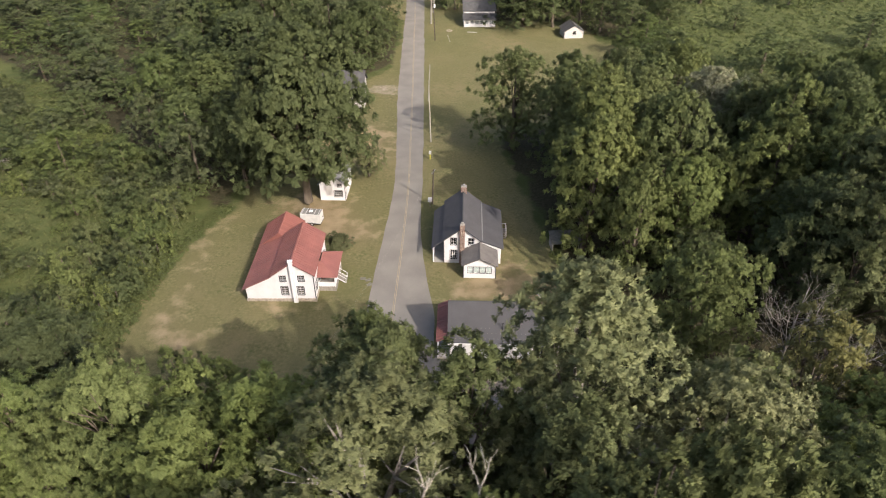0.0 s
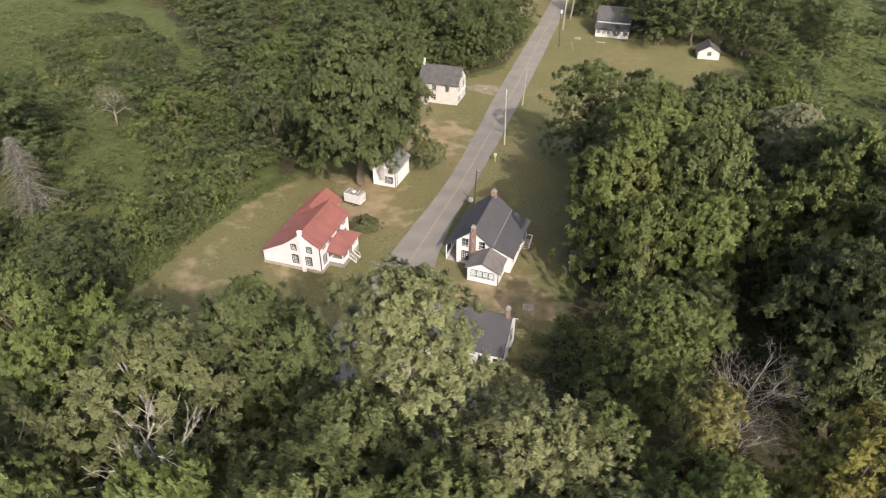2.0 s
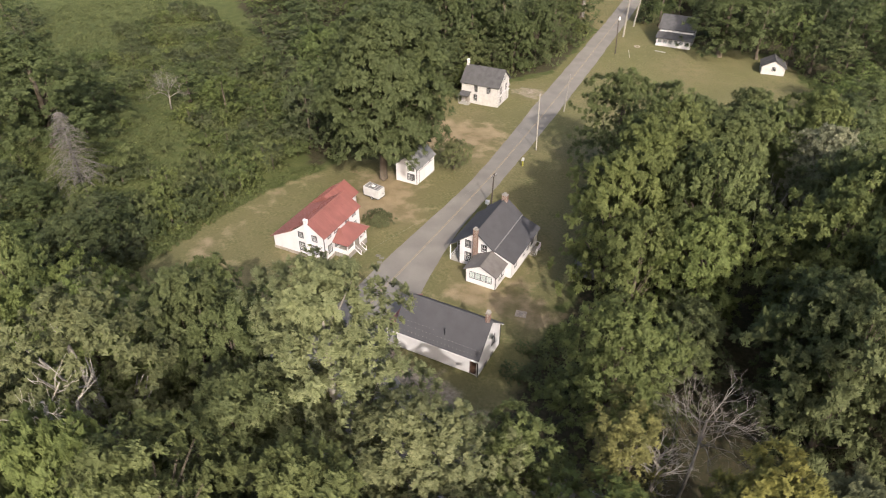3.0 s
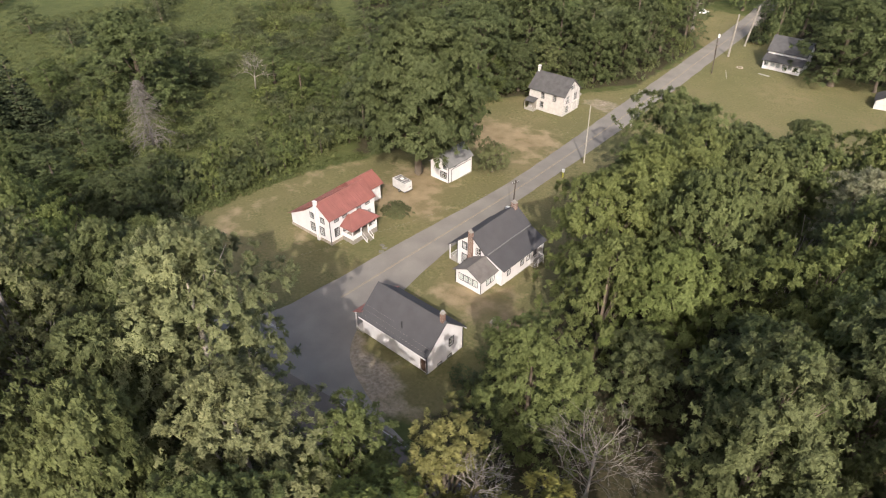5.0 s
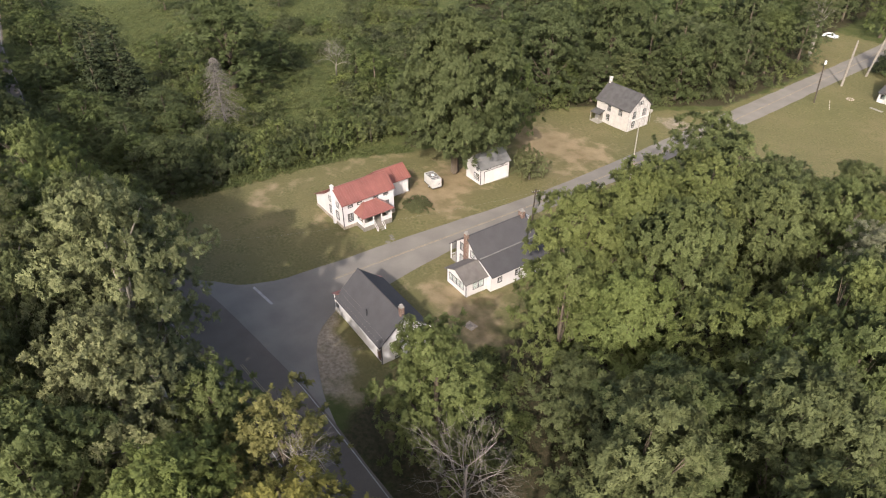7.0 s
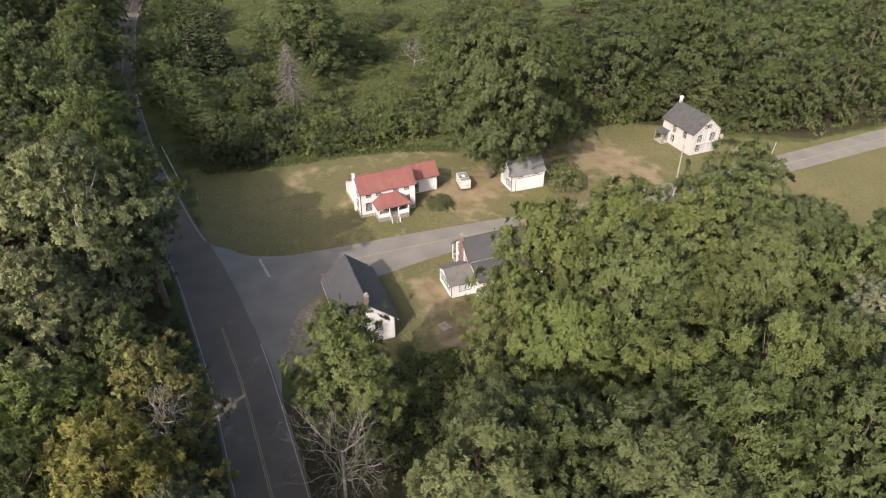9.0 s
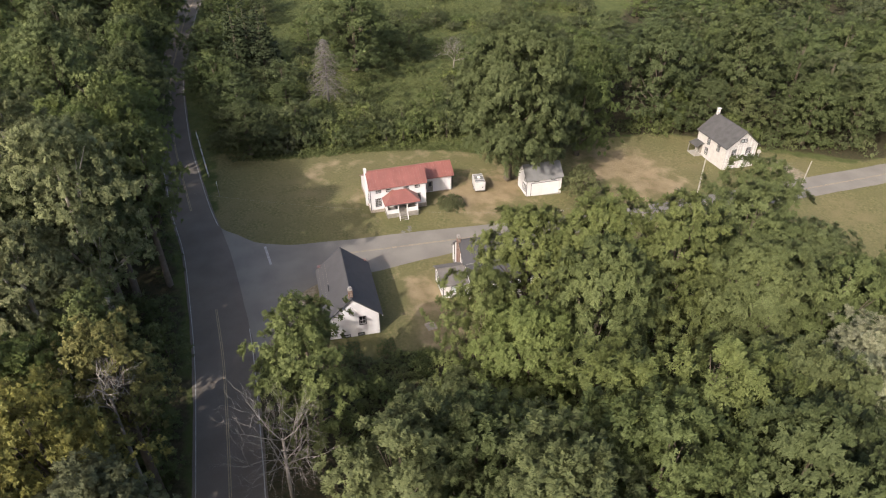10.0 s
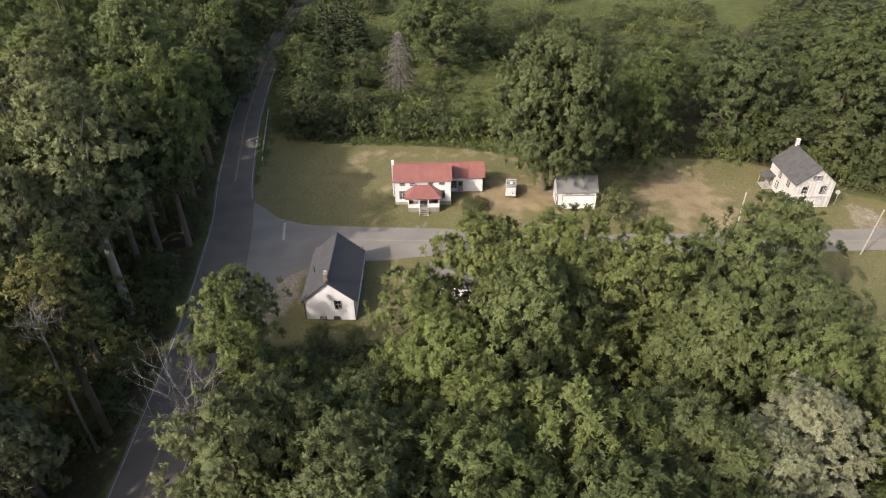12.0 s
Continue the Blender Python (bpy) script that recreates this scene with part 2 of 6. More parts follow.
# ---- shape helpers ----
def box(bm, x0, y0, z0, x1, y1, z1):
    v = [bm.verts.new(p) for p in ((x0, y0, z0), (x1, y0, z0), (x1, y1, z0), (x0, y1, z0), (x0, y0, z1), (x1, y0, z1), (x1, y1, z1), (x0, y1, z1))]
    for f in ((3, 2, 1, 0), (4, 5, 6, 7), (0, 1, 5, 4), (1, 2, 6, 5), (2, 3, 7, 6), (3, 0, 4, 7)):
        bm.faces.new([v[i] for i in f])


def prism(bm, ring, shift):
    """A flat ring of points pushed along shift into a solid."""
    a = [bm.verts.new(p) for p in ring]
    b = [bm.verts.new(Vector(p) + Vector(shift)) for p in ring]
    bm.faces.new(a)
    bm.faces.new(b[::-1])
    for i in range(len(a)):
        j = (i + 1) % len(a)
        bm.faces.new((a[j], a[i], b[i], b[j]))


def slab(bm, ring, thick):
    """A plate whose top is ring and which is thick downwards."""
    p = [Vector(q) for q in ring]
    nrm = (p[1] - p[0]).cross(p[2] - p[0]).normalized()
    if nrm.z < 0:
        nrm = -nrm
    prism(bm, p, -nrm * thick)


def tube(bm, points, radii, sides=6):
    rings = []
    for i, p in enumerate(points):
        p = Vector(p)
        d = Vector(points[min(i + 1, len(points) - 1)]) - Vector(points[max(i - 1, 0)])
        q = d.to_track_quat("Z", "Y")
        rings.append([bm.verts.new(p + q @ Vector((radii[i] * math.cos(math.tau * k / sides), radii[i] * math.sin(math.tau * k / sides), 0))) for k in range(sides)])
    for a, b in zip(rings, rings[1:]):
        for k in range(sides):
            j = (k + 1) % sides
            bm.faces.new((a[k], a[j], b[j], b[k]))
    bm.faces.new(rings[0][::-1])
    bm.faces.new(rings[-1])


def mesh_of(name, bm, mat, smooth=False):
    bmesh.ops.recalc_face_normals(bm, faces=bm.faces)
    me = bpy.data.meshes.new(name)
    bm.to_mesh(me)
    bm.free()
    me.materials.append(mat)
    if smooth:
        me.polygons.foreach_set("use_smooth", [True] * len(me.polygons))
    return me


def part(name, bm, mat, parent, label="", smooth=False):
    ob = new(name, mesh_of(name, bm, mat, smooth))
    ob.parent = parent
    return tagged(ob, label)


def boxpart(name, mat, parent, *b, label=""):
    bm = bmesh.new()
    box(bm, *b)
    return part(name, bm, mat, parent, label)


def thing(name, label, category, m, group="", kind=""):
    ob = new(name)
    ob.matrix_world = m
    return tagged(ob, label, category, group, kind)


# ---- the land ----
def ground(x, y):
    z = -1.4 - 1.9 * math.tanh((y - 108) / 40)
    z += 0.4 * math.exp(-((x + 24) / 14) ** 2 - ((y - 72) / 20) ** 2)
    z += 0.45 * math.exp(-((y - 46) / 13) ** 2)
    return z


def inside(poly, x, y):
    hit = False
    for (ax, ay), (bx, by) in zip(poly, poly[1:] + poly[:1]):
        if (ay > y) != (by > y) and x < (bx - ax) * (y - ay) / (by - ay) + ax:
            hit = not hit
    return hit


LAWN_WEST = [(-50, 43), (-43, 54), (-42.5, 75), (-41, 85), (-37.5, 95), (-36, 110), (-38.5, 129), (-38, 140), (-33.5, 148), (-22, 160), (-14, 172), (-13, 215), (-26, 232), (-30, 256), (-12, 256), (-4, 100), (-4, 43)]
LAWN_EAST = [(-8, 46), (0, 50), (14, 50), (21, 56), (17, 66), (18, 80), (16, 95), (14, 112), (12, 125), (13, 133), (30, 138), (58, 146), (62, 180), (47, 194), (46, 207), (36, 212), (20, 225), (2, 240), (-12, 250)]
WOOD_SOUTH = [(-400, -400), (400, -400), (400, 60), (120, 43), (60, 40.5), (14, 39.6), (-14, 37), (-40, 33), (-60, 30), (-120, 28), (-190, 33), (-400, 56)]
WOOD_EAST = [(18, 49), (400, 48), (400, 130), (90, 135), (60, 140), (30, 134), (12, 128), (15, 112), (17, 95), (19, 80), (18, 66)]
WOOD_WEST = [(-39, 96), (-37, 112), (-39, 130), (-38, 142), (-24, 162), (-15, 175), (-14, 215), (-28, 235), (-32, 330), (-150, 330), (-150, 200), (-90, 150), (-62, 118)]
WOOD_NORTH = [(18, 214), (38, 214), (48, 200), (66, 190), (76, 215), (70, 330), (5, 330), (4, 245)]
SOILS = [(-22, 97, 7, 5), (-20, 88, 5, 6), (-13.5, 89, 3, 3), (6, 73, 6, 3), (15, 72.5, 3.5, 3), (15.5, 76, 2, 1.2), (-38.6, 66, 1.5, 3.5), (-38.1, 72, 1.2, 4), (-38.3, 79, 1.2, 4), (-39, 86, 1.2, 4), (-36.5, 93, 2, 2), (-34, 62, 4, 2), (-25, 124, 10, 9), (-15.5, 127, 5, 8), (-21, 90, 8, 5), (-13, 116, 2.5, 2.5), (-23, 68.9, 6.5, 1.0), (-28.6, 75, 1.0, 6), (-13.6, 75.2, 1.8, 0.7), (-16.5, 72, 1.2, 2.5), (-21, 88.5, 3, 1.5), (-7, 118, 1.5, 12), (8, 52.3, 7, 2.4), (2, 56, 2.2, 2.5), (5.5, 75.6, 5, 1.5), (10.5, 79, 1.2, 6)]
GRAVELS = [(2, 54.5, 6, 2.2), (8, 54, 5, 2.5), (-14.5, 156, 4.5, 3), (0, 57, 1.5, 2), (-3.0, 66, 1.5, 4), (-3.2, 74, 0.8, 5), (11, 51.3, 4, 1.8), (4.5, 53.8, 3, 2.2)]


def land_sheet():
    fine = 1.6
    far = [160, 190, 230, 290, 380, 520, 750, 1100, 1700, 2500]
    xs = [-v for v in far[::-1]] + list(np.arange(-140, 140.1, fine)) + far
    ys = [-2300, -1500, -900, -500, -250, -130, -70, -40, -20] + list(np.arange(-10, 262, fine)) + [275, 300, 340, 400, 500, 700, 1000, 1500, 2500]
    nx, ny = len(xs), len(ys)
    co = np.array([(x, y, ground(x, y) + 0.12 * noise.noise((x * 0.15, y * 0.15, 0)) * (abs(x + 6) > 9) * (abs(y - 40) > 9) * (not (-26 < x < 26 and 36 < y < 58))) for y in ys for x in xs])
    idx = np.arange(nx * ny).reshape(ny, nx)
    quads = np.stack([idx[:-1, :-1], idx[:-1, 1:], idx[1:, 1:], idx[1:, :-1]], -1).reshape(-1, 4)
    me = bpy.data.meshes.new("ground")
    me.from_pydata(co.tolist(), [], quads.tolist())
    me.materials.append(LAND)
    me.polygons.foreach_set("use_smooth", [True] * len(me.polygons))

    def smooth(a):
        a = a.reshape(ny, nx)
        for _ in range(2):
            p = np.pad(a, 1, mode="edge")
            a = (p[:-2, 1:-1] + p[2:, 1:-1] + p[1:-1, :-2] + p[1:-1, 2:] + 2 * a) / 6
        return a.reshape(-1)

    def fill(name, test):
        a = me.attributes.new(name, "FLOAT", "POINT")
        a.data.foreach_set("value", smooth(np.array([test(x, y) for x, y, _ in co], dtype=float)))

    blob = lambda blobs: (lambda x, y: max(math.exp(-((x - a) / c) ** 2 - ((y - b) / d) ** 2) for a, b, c, d in blobs))
    fill("lawn", lambda x, y: inside(LAWN_WEST, x, y) or inside(LAWN_EAST, x, y))
    fill("wood", lambda x, y: inside(WOOD_SOUTH, x, y) or inside(WOOD_EAST, x, y) or inside(WOOD_WEST, x, y) or inside(WOOD_NORTH, x, y))
    fill("soil", blob(SOILS))
    fill("gravel", blob(GRAVELS))
    return tagged(new("ground", me), "mown dry lawn, rough meadow and woodland floor", "ground", kind="structure")


def spline(keys, step):
    """Smooth line through keys of (x, y, ...), sampled about every step metres."""
    k = [np.array(q, float) for q in keys]
    k = [2 * k[0] - k[1]] + k + [2 * k[-1] - k[-2]]
    out = []
    for a, b, c, d in zip(k, k[1:], k[2:], k[3:]):
        cnt = max(2, int(np.hypot(*(c - b)[:2]) / step))
        for t in np.arange(cnt) / cnt:
            out.append(0.5 * (2 * b + (c - a) * t + (2 * a - 5 * b + 4 * c - d) * t * t + (3 * b - a - 3 * c + d) * t ** 3))
    return out + [k[-2]]


def strip(name, keys, mat, lift, label, category, parent=None, step=1.5, across=6, ragged=0.0):
    """A band over the ground between two edges: keys of (left x, left y, right x, right y)."""
    rows = spline(keys, step)
    verts, faces = [], []
    for i, (ax, ay, bx, by) in enumerate(rows):
        for j in range(across + 1):
            f = j / across
            if ragged and j in (0, across):
                f += ragged * noise.noise((i * 0.35, j * 7.3, 0))
            x, y = ax + (bx - ax) * f, ay + (by - ay) * f
            verts.append((x, y, ground(x, y) + lift))
    w = across + 1
    faces = [(i * w + j, i * w + j + 1, (i + 1) * w + j + 1, (i + 1) * w + j) for i in range(len(rows) - 1) for j in range(across)]
    me = bpy.data.meshes.new(name)
    me.from_pydata(verts, [], faces)
    me.materials.append(mat)
    ob = new(name, me)
    if parent:
        ob.parent = parent
        return tagged(ob, label)
    return tagged(ob, label, category, kind="structure")


land_sheet()
# the through road, west to east: north edge, south edge
MAIN = [(-420, 66, -420, 58), (-190, 41.5, -189, 34.5), (-158, 38, -158, 31), (-120, 36.6, -120, 29.6), (-95, 36, -95, 29), (-60, 38.4, -60, 31.4), (-40, 41, -40, 34), (-27, 43, -27, 35.8), (-14, 45.5, -14, 38.2), (0, 47.3, 0, 39.6), (14, 48.6, 14, 40.6), (30, 48.8, 30, 41), (60, 49, 60, 41.6), (120, 52, 120, 44.5), (420, 70, 420, 62)]
main_road = strip("road_through", MAIN, ASPHALT_DARK, 0.060, "dark worn asphalt two-lane through road", "road", ragged=0.02)
# the village road, south to north: west edge, east edge
VILLAGE = [(-21.5, 43.5, 22, 48.0), (-15.2, 48.2, 12.5, 50.0), (-12.3, 53, 3.0, 54.0), (-11.2, 60, -0.9, 60), (-10.7, 68.8, -1.4, 68.8), (-10.4, 77, -2.6, 77), (-9.7, 90, -3.8, 90), (-9.2, 105, -3.9, 105), (-9.9, 125, -4.2, 125), (-11.2, 150, -4.7, 150), (-11.9, 180, -5.3, 180), (-12.4, 208, -6.0, 208), (-12.9, 235, -6.6, 235), (-15.0, 270, -8.6, 270), (-24, 330, -17, 330)]
village_road = strip("road_village", VILLAGE, ASPHALT, 0.045, "light grey worn asphalt village road", "road", ragged=0.03)


def line(name, keys, width, mat, parent, lift, label):
    """A painted line along keys of (x, y)."""
    rows = spline(keys, 2.0)
    out = []
    for i, p in enumerate(rows):
        d = rows[min(i + 1, len(rows) - 1)] - rows[max(i - 1, 0)]
        d = d / np.hypot(*d)
        out.append((p[0] - d[1] * width / 2, p[1] + d[0] * width / 2, p[0] + d[1] * width / 2, p[1] - d[0] * width / 2))
    return strip(name, out, mat, lift, label, "", parent=parent, step=3.0, across=1)


CENTRE_V = [(-7.2, 62), (-6.95, 70), (-6.6, 86), (-6.5, 105), (-6.95, 125), (-7.8, 160), (-8.9, 200), (-9.8, 235), (-11.8, 270)]
CENTRE_M = [(-400, 59.5), (-190, 38), (-158, 34.5), (-120, 33), (-95, 32.5), (-60, 34.9), (-40, 37.5), (-27, 39.4)]
CENTRE_E = [(2, 43.6), (14, 44.5), (30, 44.9), (60, 45.3), (120, 48.2), (400, 64)]
for off in (-0.11, 0.11):
    line("centre_line", [(x + off, y) for x, y in CENTRE_V], 0.08, YELLOW, village_road, 0.051, "faded double yellow centre line")
    line("centre_line", [(x, y + off) for x, y in CENTRE_M], 0.10, YELLOW, main_road, 0.066, "faded double yellow centre line")
    line("centre_line", [(x, y + off) for x, y in CENTRE_E], 0.10, YELLOW, main_road, 0.066, "faded double yellow centre line")
line("edge_line", [(a, b - 0.35) for a, b, _, _ in MAIN[1:8]] + [(-20.5, 44.0)], 0.12, LINE, main_road, 0.066, "white edge line")
line("edge_line", [(7.5, 48.0), (14, 48.3), (30, 48.5), (60, 48.7), (120, 51.7)], 0.12, LINE, main_road, 0.066, "white edge line")
line("edge_line", [(c, d + 0.35) for _, _, c, d in MAIN[1:14]], 0.12, LINE, main_road, 0.066, "white edge line")
line("stop_line", [(-12.1, 51.3), (-6.9, 51.9)], 0.40, LINE, village_road, 0.051, "faded white stop line")


# ---- building helpers ----
UP = Vector((0, 0, 1))


def wall(parent, name, mat, o, u, n, profile, openings=(), thick=0.2, label=""):
    """A wall from o along u, thick along n; profile: (distance, height) along its top; openings (u0, u1, z0, z1) go right through."""
    o, u, n = Vector(o), Vector(u).normalized(), Vector(n).normalized()

    def top(a):
        for (p, h), (q, k) in zip(profile, profile[1:]):
            if p <= a <= q:
                return h + (k - h) * (a - p) / (q - p)

    cuts = sorted({p for p, _ in profile} | {v for q in openings for v in q[:2]})
    bm = bmesh.new()
    at = lambda a, z: o + u * a + UP * z
    for a, b in zip(cuts, cuts[1:]):
        mid = (a + b) / 2
        z = 0.0
        for q in sorted((q for q in openings if q[0] <= mid <= q[1]), key=lambda q: q[2]):
            if q[2] > z:
                prism(bm, [at(a, z), at(b, z), at(b, q[2]), at(a, q[2])], n * thick)
            z = q[3]
        prism(bm, [at(a, z), at(b, z), at(b, top(b)), at(a, top(a))], n * thick)
    bmesh.ops.remove_doubles(bm, verts=bm.verts, dist=0.0005)
    return part(name, bm, mat, parent, label)


def window(parent, o, u, n, q, cols=2, rows=2, trim=TRIM, blind=0.0, name="window", w=0.11):
    """A sash window in the opening q of a wall: casing proud of the wall, bars, a pane and perhaps a blind."""
    o, u, n = Vector(o), Vector(u).normalized(), Vector(n).normalized()
    u0, u1, z0, z1 = q
    at = lambda a, z, d: o + u * a + UP * z + n * d
    bm = bmesh.new()

    def bar(a, b, c, d, front, deep):
        prism(bm, [at(a, c, front), at(b, c, front), at(b, d, front), at(a, d, front)], n * deep)

    for a, b, c, d in ((u0 - w, u0, z0 - w, z1 + w), (u1, u1 + w, z0 - w, z1 + w), (u0, u1, z1, z1 + w), (u0, u1, z0 - w, z0)):
        bar(a, b, c, d, -0.035, 0.12)
    casing = part(name, bm, trim, parent)
    bm = bmesh.new()
    for k in range(1, cols):
        a = u0 + (u1 - u0) * k / cols
        bar(a - 0.025, a + 0.025, z0, z1, 0.04, 0.03)
    for k in range(1, rows):
        c = z0 + (z1 - z0) * k / rows
        bar(u0, u1, c - 0.025, c + 0.025, 0.04, 0.03)
    for a, b, c, d in ((u0, u0 + 0.05, z0, z1), (u1 - 0.05, u1, z0, z1), (u0, u1, z0, z0 + 0.05), (u0, u1, z1 - 0.05, z1)):
        bar(a, b, c, d, 0.04, 0.04)
    part("sash", bm, WHITE, casing, "white sash bars")
    bm = bmesh.new()
    bar(u0, u1, z0, z1, 0.055, 0.008)
    pane = part("pane", bm, GLASS, casing)
    pane.visible_shadow = False
    if blind:
        bm = bmesh.new()
        bar(u0, u1, z1 - (z1 - z0) * blind, z1, 0.07, 0.012)
        part("blind", bm, BLIND, casing, "pale half-drawn blind")
    return casing


def door(parent, o, u, n, q, mat, glazed=True):
    o, u, n = Vector(o), Vector(u).normalized(), Vector(n).normalized()
    u0, u1, z0, z1 = q
    at = lambda a, z, d: o + u * a + UP * z + n * d
    bm = bmesh.new()
    for a, b, c, d, f, g in ((u0, u1, z0, z1, 0.06, 0.05), (u0 - 0.1, u0, z0, z1 + 0.1, -0.03, 0.1), (u1, u1 + 0.1, z0, z1 + 0.1, -0.03, 0.1), (u0, u1, z1, z1 + 0.1, -0.03, 0.1),
                             (u0 + 0.12, u1 - 0.12, z0 + 0.2, z0 + 0.85, 0.045, 0.02)):
        prism(bm, [at(a, c, f), at(b, c, f), at(b, d, f), at(a, d, f)], n * g)
    leaf = part("door", bm, mat, parent)
    bm = bmesh.new()
    prism(bm, [at(u1 - 0.14, z0 + 1.0, 0.02), at(u1 - 0.08, z0 + 1.0, 0.02), at(u1 - 0.08, z0 + 1.06, 0.02), at(u1 - 0.14, z0 + 1.06, 0.02)], n * 0.05)
    part("door_handle", bm, STEEL, leaf, "small metal door knob")
    if glazed:
        bm = bmesh.new()
        prism(bm, [at(u0 + 0.15, z0 + 1.1, 0.048), at(u1 - 0.15, z0 + 1.1, 0.048), at(u1 - 0.15, z1 - 0.15, 0.048), at(u0 + 0.15, z1 - 0.15, 0.048)], n * 0.01)
        part("pane", bm, TRIM, leaf, "dark glazed upper panel")
    return leaf


def gable_roof(parent, mat, ridge_axis, a0, a1, low, ridge, high, zl, zr, zh, thick=0.14, label=""):
    """Two roof slopes along an axis ('x' or 'y') from a0 to a1, over low..ridge..high with eaves at zl and zh and the ridge at zr."""
    P = (lambda a, c, z: (a, c, z)) if ridge_axis == "x" else (lambda a, c, z: (c, a, z))
    for c, z in ((low, zl), (high, zh)):
        bm = bmesh.new()
        slab(bm, [P(a0, c, z), P(a1, c, z), P(a1, ridge, zr), P(a0, ridge, zr)], thick)
        part("roof_slope", bm, mat, parent, label)
    bm = bmesh.new()
    slab(bm, [P(a0, ridge - 0.13, zr + 0.005), P(a1, ridge - 0.13, zr + 0.005), P(a1, ridge, zr + 0.075), P(a0, ridge, zr + 0.075)], 0.03)
    slab(bm, [P(a0, ridge + 0.13, zr + 0.005), P(a1, ridge + 0.13, zr + 0.005), P(a1, ridge, zr + 0.075), P(a0, ridge, zr + 0.075)], 0.03)
    part("ridge_cap", bm, mat, parent)


def metal_panels(parent, mat, p00, p10, p11, p01, width=0.5):
    """Standing-seam sheets side by side over a slope: p00-p10 along the eave, p01-p11 along the top."""
    p00, p10, p11, p01 = map(Vector, (p00, p10, p11, p01))
    cnt = max(1, round((p10 - p00).length / width))
    nrm = (p10 - p00).cross(p01 - p00).normalized()
    nrm = nrm if nrm.z > 0 else -nrm
    for k in range(cnt):
        f, g = k / cnt, (k + 1) / cnt
        a, b, c, d = p00.lerp(p10, f), p00.lerp(p10, g), p01.lerp(p11, g), p01.lerp(p11, f)
        bm = bmesh.new()
        slab(bm, [a, b, c, d], 0.06)
        e, h = (b - a).normalized() * 0.035, nrm * 0.05
        if (d - c).length > 0.1:
            prism(bm, [a, a + e, d + e, d], h)
        part("roof_panel", bm, mat, parent)


def chimney(parent, mat, x0, y0, x1, y1, z0, z1, cap=CONCRETE, pot=True):
    c = boxpart("chimney", mat, parent, x0, y0, z0, x1, y1, z1 - 0.12)
    bm = bmesh.new()
    box(bm, x0 - 0.06, y0 - 0.06, z1 - 0.12, x1 + 0.06, y1 + 0.06, z1)
    part("chimney_cap", bm, cap, c, "pale chimney cap")
    if pot:
        mx, my = (x0 + x1) / 2, (y0 + y1) / 2
        bm = bmesh.new()
        tube(bm, [(mx, my, z1), (mx, my, z1 + 0.22)], [0.14, 0.14], 8)
        box(bm, mx - 0.2, my - 0.2, z1 + 0.26, mx + 0.2, my + 0.2, z1 + 0.31)
        for sx in (-0.15, 0.15):
            box(bm, mx + sx - 0.02, my - 0.02, z1, mx + sx + 0.02, my + 0.02, z1 + 0.26)
        part("chimney_pot", bm, cap, c, "pale flue with a rain cap")
    return c


def brick_chimney(parent, x0, y0, x1, y1, z0, z1, cap=CONCRETE):
    """A stack of single bricks round a mortar core, the joints recessed."""
    core = boxpart("chimney", MORTAR, parent, x0 + 0.02, y0 + 0.02, z0, x1 - 0.02, y1 - 0.02, z1 - 0.1)
    bm = bmesh.new()
    box(bm, -0.105, -0.05, -0.03, 0.105, 0.05, 0.03)
    me = mesh_of("brick", bm, BRICK)
    course, z = 0, z0 + 0.035
    while z < z1 - 0.13:
        for (ax, ay, bx, by) in ((x0, y0, x1, y0), (x1, y0, x1, y1), (x1, y1, x0, y1), (x0, y1, x0, y0)):
            length = math.hypot(bx - ax, by - ay)
            cnt = max(1, round(length / 0.225))
            for k in range(cnt):
                f = (k + 0.5) / cnt
                ob = new("brick", me)
                ob.parent = core
                ob.location = (ax + (bx - ax) * f, ay + (by - ay) * f, z)
                ob.rotation_euler = (0, 0, math.atan2(by - ay, bx - ax))
        z += 0.15
        course += 1
    bm = bmesh.new()
    box(bm, x0 - 0.05, y0 - 0.05, z1 - 0.1, x1 + 0.05, y1 + 0.05, z1)
    part("chimney_cap", bm, cap, core, "pale chimney cap")
    mx, my = (x0 + x1) / 2, (y0 + y1) / 2
    bm = bmesh.new()
    tube(bm, [(mx, my, z1), (mx, my, z1 + 0.2)], [0.13, 0.13], 8)
    box(bm, mx - 0.2, my - 0.2, z1 + 0.24, mx + 0.2, my + 0.2, z1 + 0.28)
    for sx in (-0.18, 0.18):
        box(bm, mx + sx - 0.02, my - 0.02, z1, mx + sx + 0.02, my + 0.02, z1 + 0.24)
    part("chimney_pot", bm, cap, core, "pale flue with a rain cap")
    return core


def corner_boards(parent, mat, corners, z0, z1, w=0.09):
    for x, y in corners:
        bm = bmesh.new()
        box(bm, x - w, y - w, z0, x + w, y + w, z1)
        part("corner_board", bm, mat, parent)


X, Y = Vector((1, 0, 0)), Vector((0, 1, 0))


